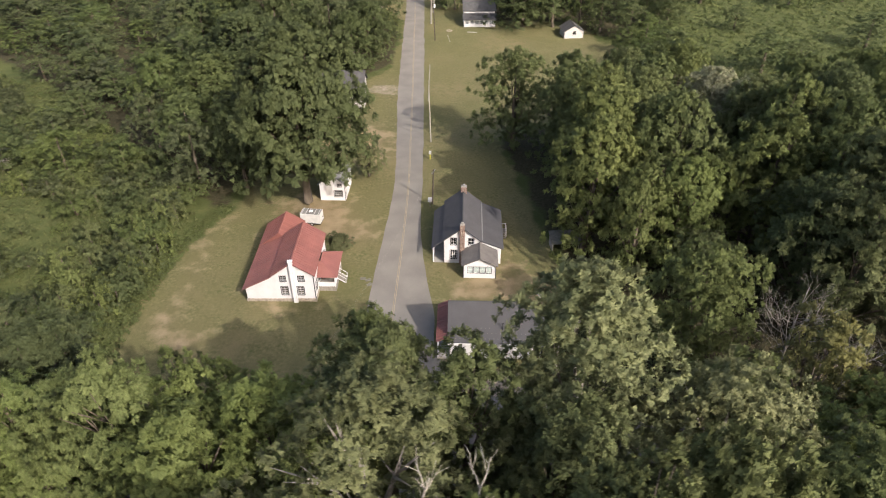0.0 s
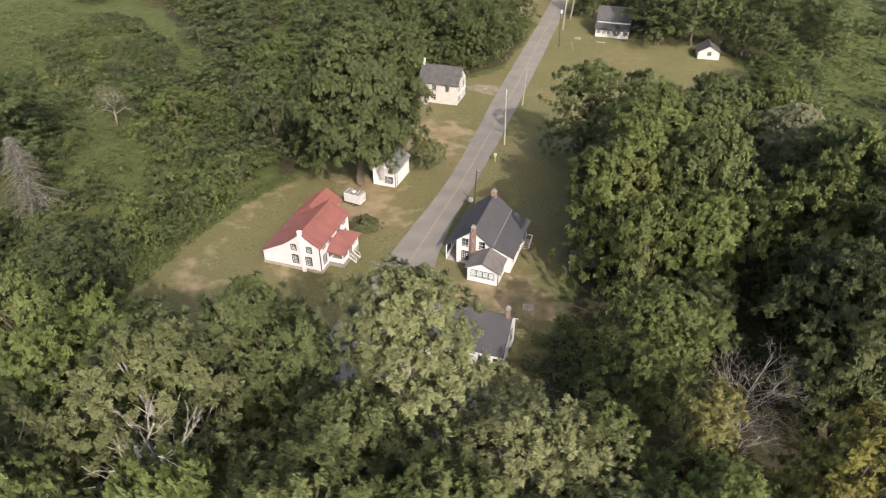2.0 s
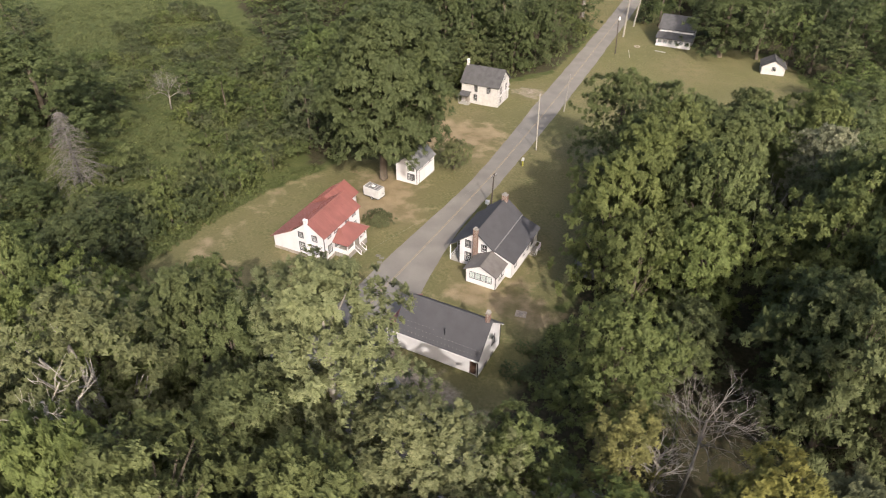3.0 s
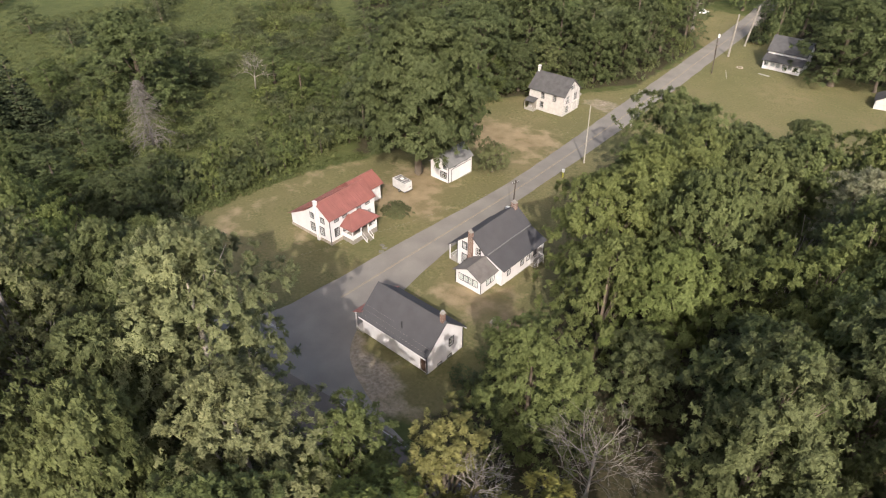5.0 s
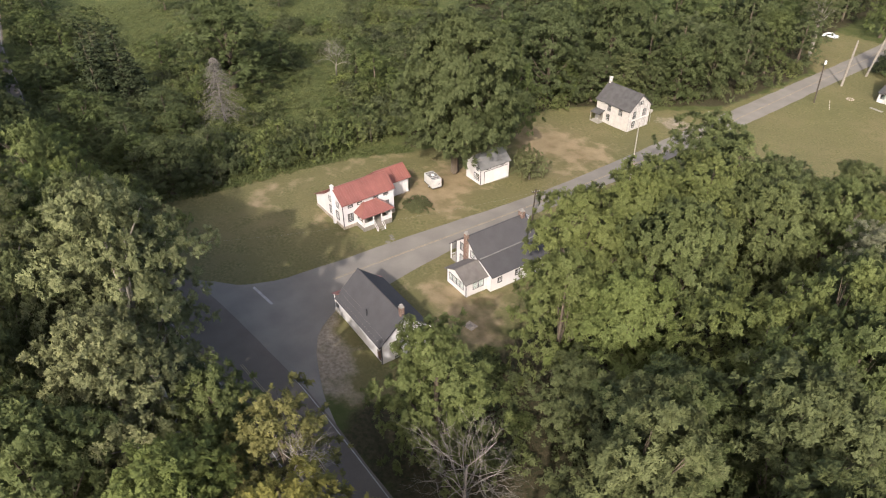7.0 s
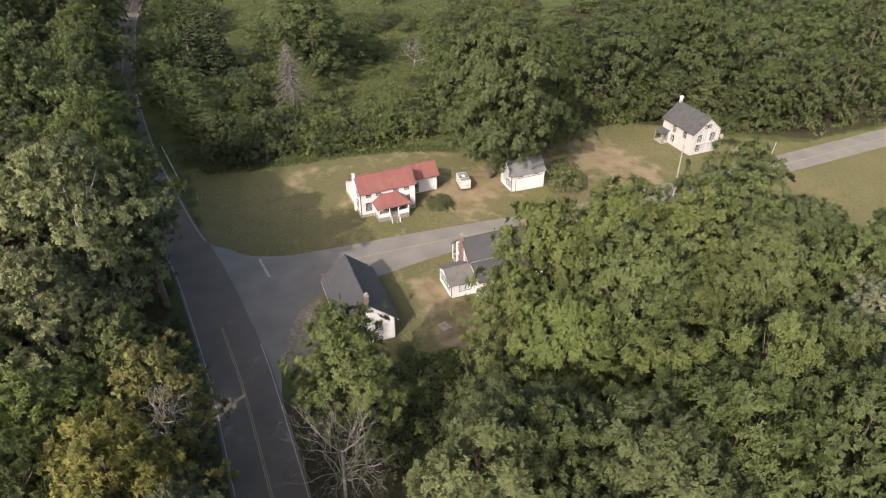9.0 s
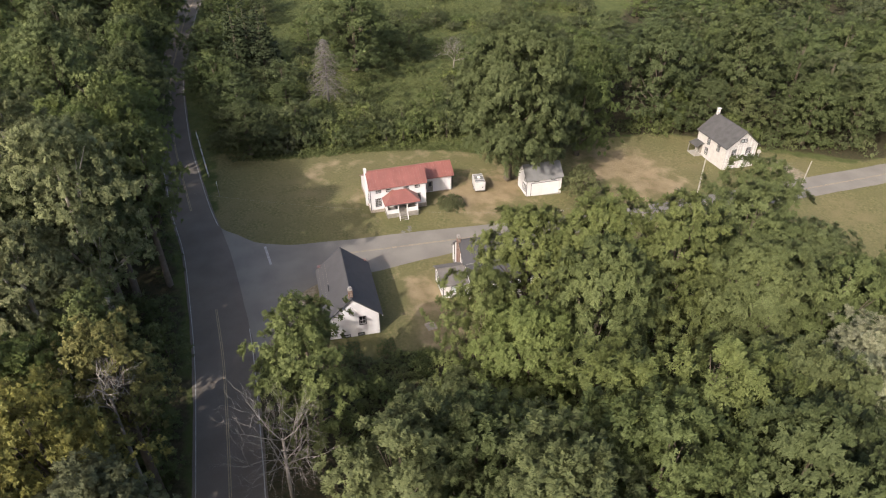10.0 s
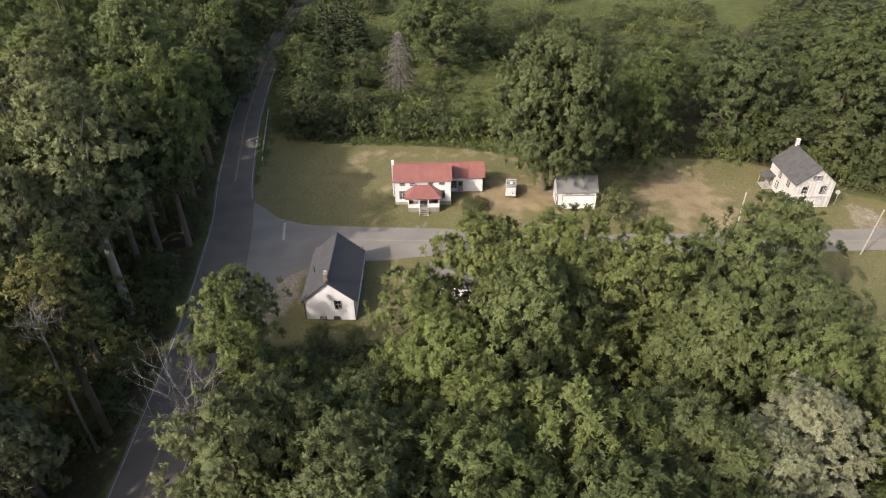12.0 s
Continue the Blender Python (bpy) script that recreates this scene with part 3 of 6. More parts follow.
# ---- the red-roofed house ----
def red_house():
    h = thing("red_roofed_house", "white two-storey house with red metal roof and hipped porch", "house", pose(-18.05, 70.15, 0.45))
    # local: x east, y north; main block x -5.65..0, y 0..10.05; lean-to to x -9.75; ell y 10.05..16.35
    eave, ridge_z, rx = 4.55, 6.72, -2.82
    o, u, n = (-9.75, 0, -0.25), X, Y
    ws = [(5.1, 5.85, 3.75, 4.65), (7.65, 8.4, 3.75, 4.65), (5.05, 5.95, 1.35, 2.75), (7.3, 8.2, 1.35, 2.75)]
    wall(h, "wall", WHITE, o, u, n, [(0, 2.45), (4.1, 4.6), (6.93, 6.8), (9.75, 4.75)], ws, label="white gable wall")
    for q in ws:
        window(h, o, u, n, q, 2, 4 if q[2] < 3 else 3)
    o, u, n = (0, 0.2, -0.25), Y, -X
    we = [(0.75, 1.6, 1.35, 2.75), (7.9, 8.7, 1.35, 2.75)] + [(a, a + 0.75, 4.05, 4.38) for a in (0.9, 2.7, 5.9, 7.9)]
    de = (4.55, 5.45, 0.9, 3.0)
    wd = [(2.6, 3.5, 1.5, 2.8), (6.3, 7.1, 1.5, 2.8)]
    wall(h, "wall", WHITE, o, u, n, [(0, 4.72), (9.65, 4.72)], we + wd + [de], label="white front wall")
    for q in we + wd:
        window(h, o, u, n, q, 3 if q[3] - q[2] < 0.5 else 2, 1 if q[3] - q[2] < 0.5 else 4)
    door(h, o, u, n, de, WHITE)
    wall(h, "wall", WHITE, (0, 10.05, -0.25), -X, -Y, [(0, 4.7), (2.82, 6.72), (5.65, 4.4), (9.75, 2.2)], label="white rear gable wall")
    wall(h, "wall", WHITE, (-9.75, 9.85, -0.25), -Y, X, [(0, 2.42), (9.65, 2.42)], label="white lean-to wall")
    # ell
    o, u, n = (-4.65, 10.05, -0.65), Y, -X
    d1, d2, w1 = (1.55, 2.4, 0.3, 2.4), (3.9, 4.8, 0.25, 2.4), (0.35, 1.2, 1.1, 2.4)
    wall(h, "wall", WHITE, o, u, n, [(0, 3.32), (6.3, 3.32)], [d1, d2, w1], label="white ell wall")
    door(h, o, u, n, d1, GREY_WOOD)
    door(h, o, u, n, d2, WHITE, False)
    window(h, o, u, n, w1, 2, 3)
    wall(h, "wall", WHITE, (-4.65, 16.35, -0.65), -X, -Y, [(0, 3.35), (2.3, 4.95), (5.3, 2.75)], label="white ell gable wall")
    wall(h, "wall", WHITE, (-9.95, 16.15, -0.65), -Y, X, [(0, 2.75), (6.1, 2.75)], label="white ell rear wall")
    # roofs
    bm = bmesh.new()
    y0, y1 = -0.25, 10.3
    metal_panels(h, RED, (0.32, y0, eave), (0.32, y1, eave), (rx, y1, ridge_z), (rx, y0, ridge_z))
    metal_panels(h, RED, (-5.95, y0, eave), (-5.95, y1, eave), (rx, y1, ridge_z), (rx, y0, ridge_z))
    metal_panels(h, RED, (-10.25, y0, 2.12), (-10.25, y1, 2.12), (-5.9, y1, eave - 0.2), (-5.9, y0, eave - 0.2))
    box(bm, rx - 0.12, y0, ridge_z - 0.03, rx + 0.12, y1, ridge_z + 0.05)
    part("ridge_cap", bm, RED, h)
    ey0, ey1 = 10.3, 16.6
    metal_panels(h, RED, (-4.1, ey0, 2.68), (-4.1, ey1, 2.68), (-6.95, ey1, 4.5), (-6.95, ey0, 4.5))
    metal_panels(h, RED, (-10.3, ey0, 2.1), (-10.3, ey1, 2.1), (-6.95, ey1, 4.5), (-6.95, ey0, 4.5))
    bm = bmesh.new()
    box(bm, -7.07, ey0, 4.47, -6.83, ey1, 4.55)
    part("ridge_cap", bm, RED, h)
    bm = bmesh.new()
    prism(bm, [(-10.2, 10.26, 2.08), (-6.95, 10.26, 4.46), (-5.0, 10.26, 3.22), (-5.0, 10.26, 2.08)], (0, 0.035, 0))
    part("roof_end_panel", bm, RED, h, "red metal closing panel")
    # gable chimney on the south wall
    chimney(h, WHITE, rx - 0.28, -0.42, rx + 0.28, -0.005, -0.3, 7.25, cap=WHITE, pot=False)
    boxpart("foundation", STONE, h, -9.86, -0.11, -1.3, 0.1, 10.12, 0.40, label="rough fieldstone foundation")
    boxpart("foundation", STONE, h, -10.0, 10.12, -1.6, -4.58, 16.4, -0.4, label="rough fieldstone foundation")
    corner_boards(h, TRIM, ((0.0, 0.0),), -0.25, 4.4, 0.05)
    # front porch: deck, posts, low boarded rail, hipped roof
    px0, px1, py0, py1 = 0.02, 2.55, 2.35, 7.95
    bm = bmesh.new()
    box(bm, px0, py0, 0.42, px1, py1, 0.56)
    part("porch_deck", bm, GREY_WOOD, h, "grey boarded porch deck")
    bm = bmesh.new()
    box(bm, px1 - 0.06, py0, -0.55, px1, py1, 0.42)
    box(bm, px0, py0, -0.55, px1, py0 + 0.06, 0.42)
    box(bm, px0, py1 - 0.06, -0.55, px1, py1, 0.42)
    part("porch_skirt", bm, GREY_WOOD, h, "grey lattice skirting")
    for y in (py0 + 0.1, 4.35, 5.95, py1 - 0.1):
        bm = bmesh.new()
        box(bm, px1 - 0.18, y - 0.08, 0.56, px1 - 0.02, y + 0.08, 2.62)
        box(bm, px1 - 0.21, y - 0.11, 2.4, px1 + 0.01, y + 0.11, 2.5)
        part("porch_post", bm, WHITE, h)
    for a, b, c, d in ((px1 - 0.13, py0 + 0.18, px1 - 0.07, 4.27), (px1 - 0.13, 6.03, px1 - 0.07, py1 - 0.18), (px0, py0 + 0.07, px1 - 0.18, py0 + 0.13), (px0, py1 - 0.13, px1 - 0.18, py1 - 0.07)):
        bm = bmesh.new()
        box(bm, a, b, 0.6, c, d, 1.3)
        box(bm, a - 0.04, b - 0.04 * (d - b < 0.1), 1.3, c + 0.04, d + 0.04 * (d - b < 0.1), 1.36)
        part("porch_rail", bm, WHITE, h, "boarded white porch rail")
    f, b, zt, zb = px1 + 0.4, 0.02, 4.05, 2.62
    a0, a1 = py0 - 0.4, py1 + 0.4
    bm = bmesh.new()
    s0, s1 = a0 + 2.1, a1 - 2.1
    slab(bm, [(f, a0, zb), (f, a1, zb), (b + 0.35, s1, zt), (b + 0.35, s0, zt)], 0.1)
    part("porch_roof_slope", bm, RED, h)
    bm = bmesh.new()
    slab(bm, [(f, a0, zb), (b + 0.35, s0, zt), (b, s0, zt), (b, a0, zb)], 0.1)
    part("porch_roof_slope", bm, RED, h)
    bm = bmesh.new()
    slab(bm, [(f, a1, zb), (b + 0.35, s1, zt), (b, s1, zt), (b, a1, zb)], 0.1)
    part("porch_roof_slope", bm, RED, h)
    for k in range(1, 14):
        y = a0 + (a1 - a0) * k / 14
        t = min(1.0, (y - a0) / 2.1, (a1 - y) / 2.1)
        bm = bmesh.new()
        prism(bm, [(f, y - 0.02, zb), (f, y + 0.02, zb), (f + (b + 0.35 - f) * t, y + 0.02, zb + (zt - zb) * t), (f + (b + 0.35 - f) * t, y - 0.02, zb + (zt - zb) * t)], (0, 0, 0.05))
        part("roof_seam", bm, RED, h)
    bm = bmesh.new()
    box(bm, b, a0 + 0.35, zb - 0.22, f - 0.35, a0 + 0.5, zb - 0.06)
    box(bm, b, a1 - 0.5, zb - 0.22, f - 0.35, a1 - 0.35, zb - 0.06)
    box(bm, f - 0.5, a0 + 0.5, zb - 0.22, f - 0.35, a1 - 0.5, zb - 0.06)
    part("porch_beam", bm, WHITE, h)
    for k in range(4):
        boxpart("step", GREY_WOOD, h, px1 + 0.02 + 0.28 * k, 4.5, 0.36 - 0.24 * k, px1 + 0.32 + 0.28 * k, 5.8, 0.42 - 0.24 * k)
    for y in (4.42, 5.88):
        bm = bmesh.new()
        tube(bm, [(px1, y, 1.35), (px1 + 1.15, y, 0.45)], [0.035, 0.035], 5)
        tube(bm, [(px1 + 1.12, y, -0.55), (px1 + 1.12, y, 0.5)], [0.05, 0.05], 5)
        prism(bm, [(px1, y - 0.03, 0.42), (px1 + 1.15, y - 0.03, -0.5), (px1 + 1.15, y - 0.03, -0.25), (px1, y - 0.03, 0.56)], (0, 0.06, 0))
        part("stair_rail", bm, WHITE, h)
    boxpart("interior_floor", DARK_ROOM, h, -9.5, 0.3, -0.1, -0.25, 9.8, -0.02)
    return h


# ---- the white house with the charcoal roof ----
def white_house():
    h = thing("charcoal_roofed_house", "white house with charcoal shingle roof, brick chimneys and a sunroom", "house", pose(0.15, 80.05, -0.35, 0, 0, -2.0))
    # local: main x 0..5.6, y 0..11; wing x 5.6..8.75; sunroom x 3.05..7.85, y -3.9..0
    ez, rz, rx = 4.55, 6.85, 2.8
    o, u, n = (0, 0, 0), X, Y
    ws = [(1.05, 1.85, 3.55, 4.75), (3.75, 4.5, 3.6, 4.7), (1.0, 1.95, 0.95, 2.5)]
    wall(h, "wall", WHITE, o, u, n, [(0, 4.5), (2.8, 6.78), (5.6, 4.5)], ws, label="white gable wall")
    for q in ws:
        window(h, o, u, n, q, 2 if q[2] > 3 else 3, 2 if q[2] > 3 else 4)
    wall(h, "wall", WHITE, (5.6, 11, 0), -X, -Y, [(0, 4.5), (2.8, 6.78), (5.6, 4.5)], label="white rear gable wall")
    o, u, n = (0, 10.8, 0), -Y, X
    dq = (5.0, 5.9, 0.3, 2.4)
    ww = [(1.6, 2.5, 0.95, 2.3), (8.0, 8.9, 0.95, 2.3)]
    wall(h, "wall", WHITE, o, u, n, [(0, 4.45), (10.6, 4.45)], ww + [dq], label="white road-side wall")
    for q in ww:
        window(h, o, u, n, q, 2, 2)
    door(h, o, u, n, dq, BROWN_WOOD)
    # wing
    o, u, n = (8.75, 0.2, 0), Y, -X
    wq = [(1.2, 1.85, 1.25, 2.05), (4.6, 5.3, 1.2, 2.1), (6.2, 6.8, 1.3, 2.1)]
    dq = (8.0, 8.9, 0.55, 2.55)
    wall(h, "wall", WHITE, o, u, n, [(0, 2.85), (10.6, 2.85)], wq + [dq], label="white wing wall")
    for q in wq:
        window(h, o, u, n, q, 2, 2)
    door(h, o, u, n, dq, TRIM)
    wall(h, "wall", WHITE, (5.6, 0, 0), X, Y, [(0, 4.0), (3.15, 2.88)], label="white wing end wall")
    wall(h, "wall", WHITE, (8.75, 11, 0), -X, -Y, [(0, 2.88), (3.15, 4.0)], label="white wing end wall")
    # sunroom
    o, u, n = (3.05, -3.9, 0), X, Y
    sq = [(0.62 + 0.92 * k, 1.40 + 0.92 * k, 1.2, 2.35) for k in range(4)]
    wall(h, "wall", WHITE, o, u, n, [(0, 2.75), (2.4, 3.95), (4.8, 2.75)], sq, label="white sunroom gable wall")
    for q in sq:
        window(h, o, u, n, q, 1, 2, blind=0.92, w=0.05)
    o, u, n = (7.85, -3.7, 0), Y, -X
    sq = [(1.1, 1.95, 1.15, 2.3), (2.15, 3.0, 1.15, 2.3)]
    wall(h, "wall", WHITE, o, u, n, [(0, 2.72), (3.7, 2.72)], sq, label="white sunroom side wall")
    for q in sq:
        window(h, o, u, n, q, 1, 2, blind=0.9, w=0.06)
    wall(h, "wall", WHITE, (3.05, -0.005, 0), -Y, X, [(0, 2.72), (3.69, 2.72)], label="white sunroom side wall")
    corner_boards(h, TRIM, ((7.85, -3.9), (3.05, -3.9), (8.75, 11.0)), 0, 2.7, 0.045)
    corner_boards(h, TRIM, ((0, 0),), 0, 4.4, 0.045)
    # roofs
    gable_roof(h, SHINGLE, "y", -0.3, 11.3, -0.3, rx, 5.85, ez - 0.2, rz, ez - 0.2, 0.14, "charcoal shingles")
    bm = bmesh.new()
    slab(bm, [(5.8, 0.0, ez - 0.3), (5.8, 11.25, ez - 0.3), (9.15, 11.25, 2.85), (9.15, 0.0, 2.85)], 0.12)
    part("roof_slope", bm, SHINGLE, h, "charcoal shingles")
    boxpart("flashing", GREY_ROOF, h, 5.62, 0.1, ez - 0.26, 5.92, 11.2, ez - 0.13, label="pale metal flashing strip")
    gable_roof(h, BROWN_SHINGLE, "y", -4.25, 0.6, 2.7, 5.45, 8.2, 2.72, 4.1, 2.72, 0.12, "faded brown-grey shingles")
    # chimneys
    brick_chimney(h, rx - 0.38, -0.42, rx + 0.3, -0.005, 0, 7.45)
    brick_chimney(h, rx - 0.35, 10.2, rx + 0.5, 10.8, 6.3, 7.75)
    # road-side porch
    bm = bmesh.new()
    slab(bm, [(-0.25, -0.1, ez - 0.35), (-0.25, 10.6, ez - 0.35), (-1.95, 10.6, 2.85), (-1.95, -0.1, 2.85)], 0.1)
    part("porch_roof", bm, SHINGLE, h, "charcoal shingles")
    boxpart("porch_deck", CONCRETE, h, -1.75, 0.0, -0.6, -0.02, 10.4, 0.12, label="pale concrete porch floor")
    for k in range(5):
        y = 0.15 + 2.52 * k
        boxpart("porch_post", WHITE, h, -1.72, y - 0.07, 0.12, -1.58, y + 0.07, 2.85)
    for a in (0, 1, 2, 3):
        y = 0.15 + 2.52 * a
        if a != 2:
            bm = bmesh.new()
            box(bm, -1.68, y + 0.09, 0.85, -1.62, y + 2.43, 0.92)
            for k in range(12):
                box(bm, -1.665, y + 0.2 + 0.19 * k, 0.14, -1.635, y + 0.23 + 0.19 * k, 0.85)
            part("porch_rail", bm, WHITE, h)
    boxpart("foundation", CONCRETE, h, -0.02, -0.03, -1.3, 8.8, 11.03, 0.0, label="grey concrete foundation")
    boxpart("foundation", CONCRETE, h, 3.0, -3.95, -1.0, 7.9, -0.04, 0.0, label="grey concrete foundation")
    boxpart("interior_floor", DARK_ROOM, h, 0.3, 0.3, 0.05, 8.5, 10.7, 0.12)
    boxpart("interior_floor", DARK_ROOM, h, 3.3, -3.6, 0.05, 7.6, -0.3, 0.12)
    # side steps with white rails
    boxpart("landing", GREY_WOOD, h, 8.8, 7.8, 0.3, 10.0, 9.4, 0.42)
    for k in range(3):
        boxpart("step", GREY_WOOD, h, 8.85, 7.5 - 0.3 * k, 0.12 - 0.22 * k, 9.95, 7.8 - 0.3 * k, 0.2 - 0.22 * k)
    for x in (8.95, 9.95):
        bm = bmesh.new()
        for y in (7.85, 9.35):
            box(bm, x - 0.05, y - 0.05, -0.6, x + 0.05, y + 0.05, 1.4)
        box(bm, x - 0.03, 7.9, 1.3, x + 0.03, 9.3, 1.38)
        tube(bm, [(x, 7.85, 1.3), (x, 6.7, 0.6)], [0.035, 0.035], 5)
        for k in range(8):
            box(bm, x - 0.015, 8.0 + 0.17 * k, 0.42, x + 0.015, 8.03 + 0.17 * k, 1.3)
        part("stair_rail", bm, WHITE, h)
    bm = bmesh.new()
    box(bm, 8.95, 9.32, 1.3, 9.95, 9.38, 1.38)
    part("stair_rail", bm, WHITE, h)
    return h


# ---- the corner shop ----
def corner_shop():
    h = thing("corner_shop", "white corner building with steep charcoal roof and red porch", "building", pose(0.85, 58.75, 0.62, 0, 0, -1.6))
    # local: x 0..11.65, y 0..7.0
    o, u, n = (0, 0, 0), X, Y
    dq = (10.65, 11.55, 0.02, 2.05)
    wall(h, "wall", WHITE, o, u, n, [(0, 3.2), (11.65, 3.2)], [dq], label="white side wall")
    door(h, o, u, n, dq, BROWN_WOOD, False)
    o, u, n = (11.65, 0, -0.5), Y, -X
    ws = [(4.3, 5.1, 2.15, 3.45)]
    cellar = [(2.05, 2.75, 0.28, 0.58), (4.0, 4.7, 0.28, 0.58)]
    wall(h, "wall", WHITE, o, u, n, [(0, 3.72), (3.5, 6.85), (7.0, 3.72)], ws + cellar, label="white gable wall")
    for q in ws:
        window(h, o, u, n, q, 2, 2)
    for q in cellar:
        window(h, o, u, n, q, 3, 1, name="cellar_window")
    wall(h, "wall", WHITE, (11.65, 7.0, -0.5), -X, -Y, [(0, 3.7), (11.65, 3.7)], label="white side wall")
    o, u, n = (0, 7.0, 0), -Y, X
    fr = [(0.5, 2.3, 0.75, 2.35), (4.7, 6.5, 0.75, 2.35)]
    fd = (3.0, 4.0, 0.05, 2.2)
    wall(h, "wall", WHITE, o, u, n, [(0, 3.22), (3.5, 6.35), (7.0, 3.22)], fr + [fd], label="white shop front wall")
    for q in fr:
        window(h, o, u, n, q, 3, 2)
    door(h, o, u, n, fd, BROWN_WOOD)
    gable_roof(h, SHINGLE, "x", -0.3, 11.95, -0.48, 3.5, 7.48, 3.02, 6.52, 3.02, 0.14, "steep charcoal shingles")
    # white eave boards
    for y in (-0.44, 7.40):
        boxpart("eave_board", WHITE, h, -0.28, y - 0.02, 2.72, 11.93, y + 0.06, 2.90)
    corner_boards(h, TRIM, ((11.65, 0.0), (11.65, 7.0)), -0.5, 3.0, 0.055)
    boxpart("foundation", CONCRETE, h, 0.03, 0.03, -1.4, 11.70, 6.97, -0.5, label="grey concrete foundation")
    boxpart("interior_floor", DARK_ROOM, h, 0.3, 0.3, -0.1, 11.4, 6.7, 0.0)
    brick_chimney(h, 11.05, 3.2, 11.55, 3.7, 6.0, 7.75)
    bm = bmesh.new()
    sz = 3.02 + 3.5 / 3.98 * 1.35
    tube(bm, [(6.6, 0.87, sz - 0.1), (6.6, 0.87, sz + 0.95)], [0.06, 0.06], 7)
    tube(bm, [(6.6, 0.87, sz + 0.95), (6.6, 0.87, sz + 1.05)], [0.11, 0.11], 7)
    part("vent_pipe", bm, TRIM, h, "dark vent pipe")
    bm = bmesh.new()
    box(bm, -0.035, -0.02, -0.02, 0.035, 0.02, 0.035)
    guard = mesh_of("snow_guard", bm, CONCRETE)
    for row, y in ((0, -0.05), (1, 0.45), (2, 0.95)):
        for k in range(22 if row < 2 else 10):
            ob = new("snow_guard", guard)
            ob.parent = h
            ob.location = (0.2 + 0.53 * k + 0.26 * (row % 2), y, 3.04 + (y + 0.48) * 3.5 / 3.98)
    # street porch with a red pent roof
    metal_panels(h, RED, (-1.75, -0.15, 2.8), (-1.75, 7.15, 2.8), (-0.02, 7.15, 3.7), (-0.02, -0.15, 3.7))
    boxpart("porch_floor", CONCRETE, h, -1.6, 0.0, -0.5, -0.02, 7.0, 0.05, label="grey concrete porch floor")
    for y in (0.12, 2.4, 4.6, 6.88):
        boxpart("porch_post", WHITE, h, -1.55, y - 0.06, 0.05, -1.43, y + 0.06, 2.78)
    boxpart("porch_beam", WHITE, h, -1.58, 0.0, 2.58, -1.4, 7.0, 2.76)
    return h


# ---- the small garage ----
def garage():
    h = thing("garage", "white garage with a grey sheet roof beneath the big maple", "garage", pose(-17.55, 99.5, -1.1, 0, 0, -1.5))
    o, u, n = (-4.5, 0, 0), X, Y
    ws = [(2.55, 3.95, 0.95, 2.15), (3.3, 3.9, 3.0, 3.5), (0.9, 1.7, 2.6, 3.6)]
    wall(h, "wall", WHITE, o, u, n, [(0, 3.65), (2.25, 5.55), (4.5, 3.65)], ws[:2], label="white gable wall")
    window(h, o, u, n, ws[0], 4, 3)
    window(h, o, u, n, ws[1], 2, 1)
    bm = bmesh.new()
    prism(bm, [(-3.6, -0.03, 2.5), (-2.8, -0.03, 2.5), (-2.8, -0.03, 3.6), (-3.6, -0.03, 3.6)], (0, 0.025, 0))
    part("loft_hatch", bm, WHITE, h, "white boarded hatch")
    o, u, n = (0, 0.2, 0), Y, -X
    we = [(1.3, 2.1, 3.1, 3.4), (4.7, 5.5, 3.1, 3.4)]
    dq = (3.0, 6.3, 0.05, 2.5)
    wall(h, "wall", WHITE, o, u, n, [(0, 3.6), (6.6, 3.6)], we + [dq], label="white road-side wall")
    for q in we:
        window(h, o, u, n, q, 2, 1)
    bm = bmesh.new()
    for k in range(11):
        box(bm, -0.12, 3.2 + 0.3 * k, 0.06, -0.03, 3.49 + 0.3 * k, 2.7)
    part("sliding_door", bm, WHITE, h, "white boarded sliding door")
    boxpart("door_track", TRIM, h, 0.005, 0.9, 2.72, 0.06, 6.6, 2.8)
    boxpart("downpipe", TRIM, h, 0.005, 0.85, 0.1, 0.05, 0.93, 2.7)
    wall(h, "wall", WHITE, (0, 7.0, 0), -X, -Y, [(0, 3.65), (2.25, 5.55), (4.5, 3.65)], label="white gable wall")
    wall(h, "wall", WHITE, (-4.5, 6.8, 0), -Y, X, [(0, 3.6), (6.6, 3.6)], label="white rear wall")
    gable_roof(h, GREY_ROOF, "y", -0.25, 7.25, -4.85, -2.25, 0.35, 3.42, 5.66, 3.42, 0.1, "pale grey sheet metal")
    for x in (-1.7, -1.1, -0.4, -3.0, -3.7, -4.4):
        s = abs(x + 2.25) / 2.6
        bm = bmesh.new()
        z = 5.66 - 2.24 * s
        box(bm, x - 0.015, -0.24, z, x + 0.015, 7.24, z + 0.03)
        part("roof_seam", bm, GREY_ROOF, h)
    boxpart("foundation", CONCRETE, h, -4.53, -0.03, -0.8, 0.03, 7.03, 0.0, label="grey concrete footing")
    corner_boards(h, TRIM, ((0, 0),), 0, 3.5, 0.045)
    return h


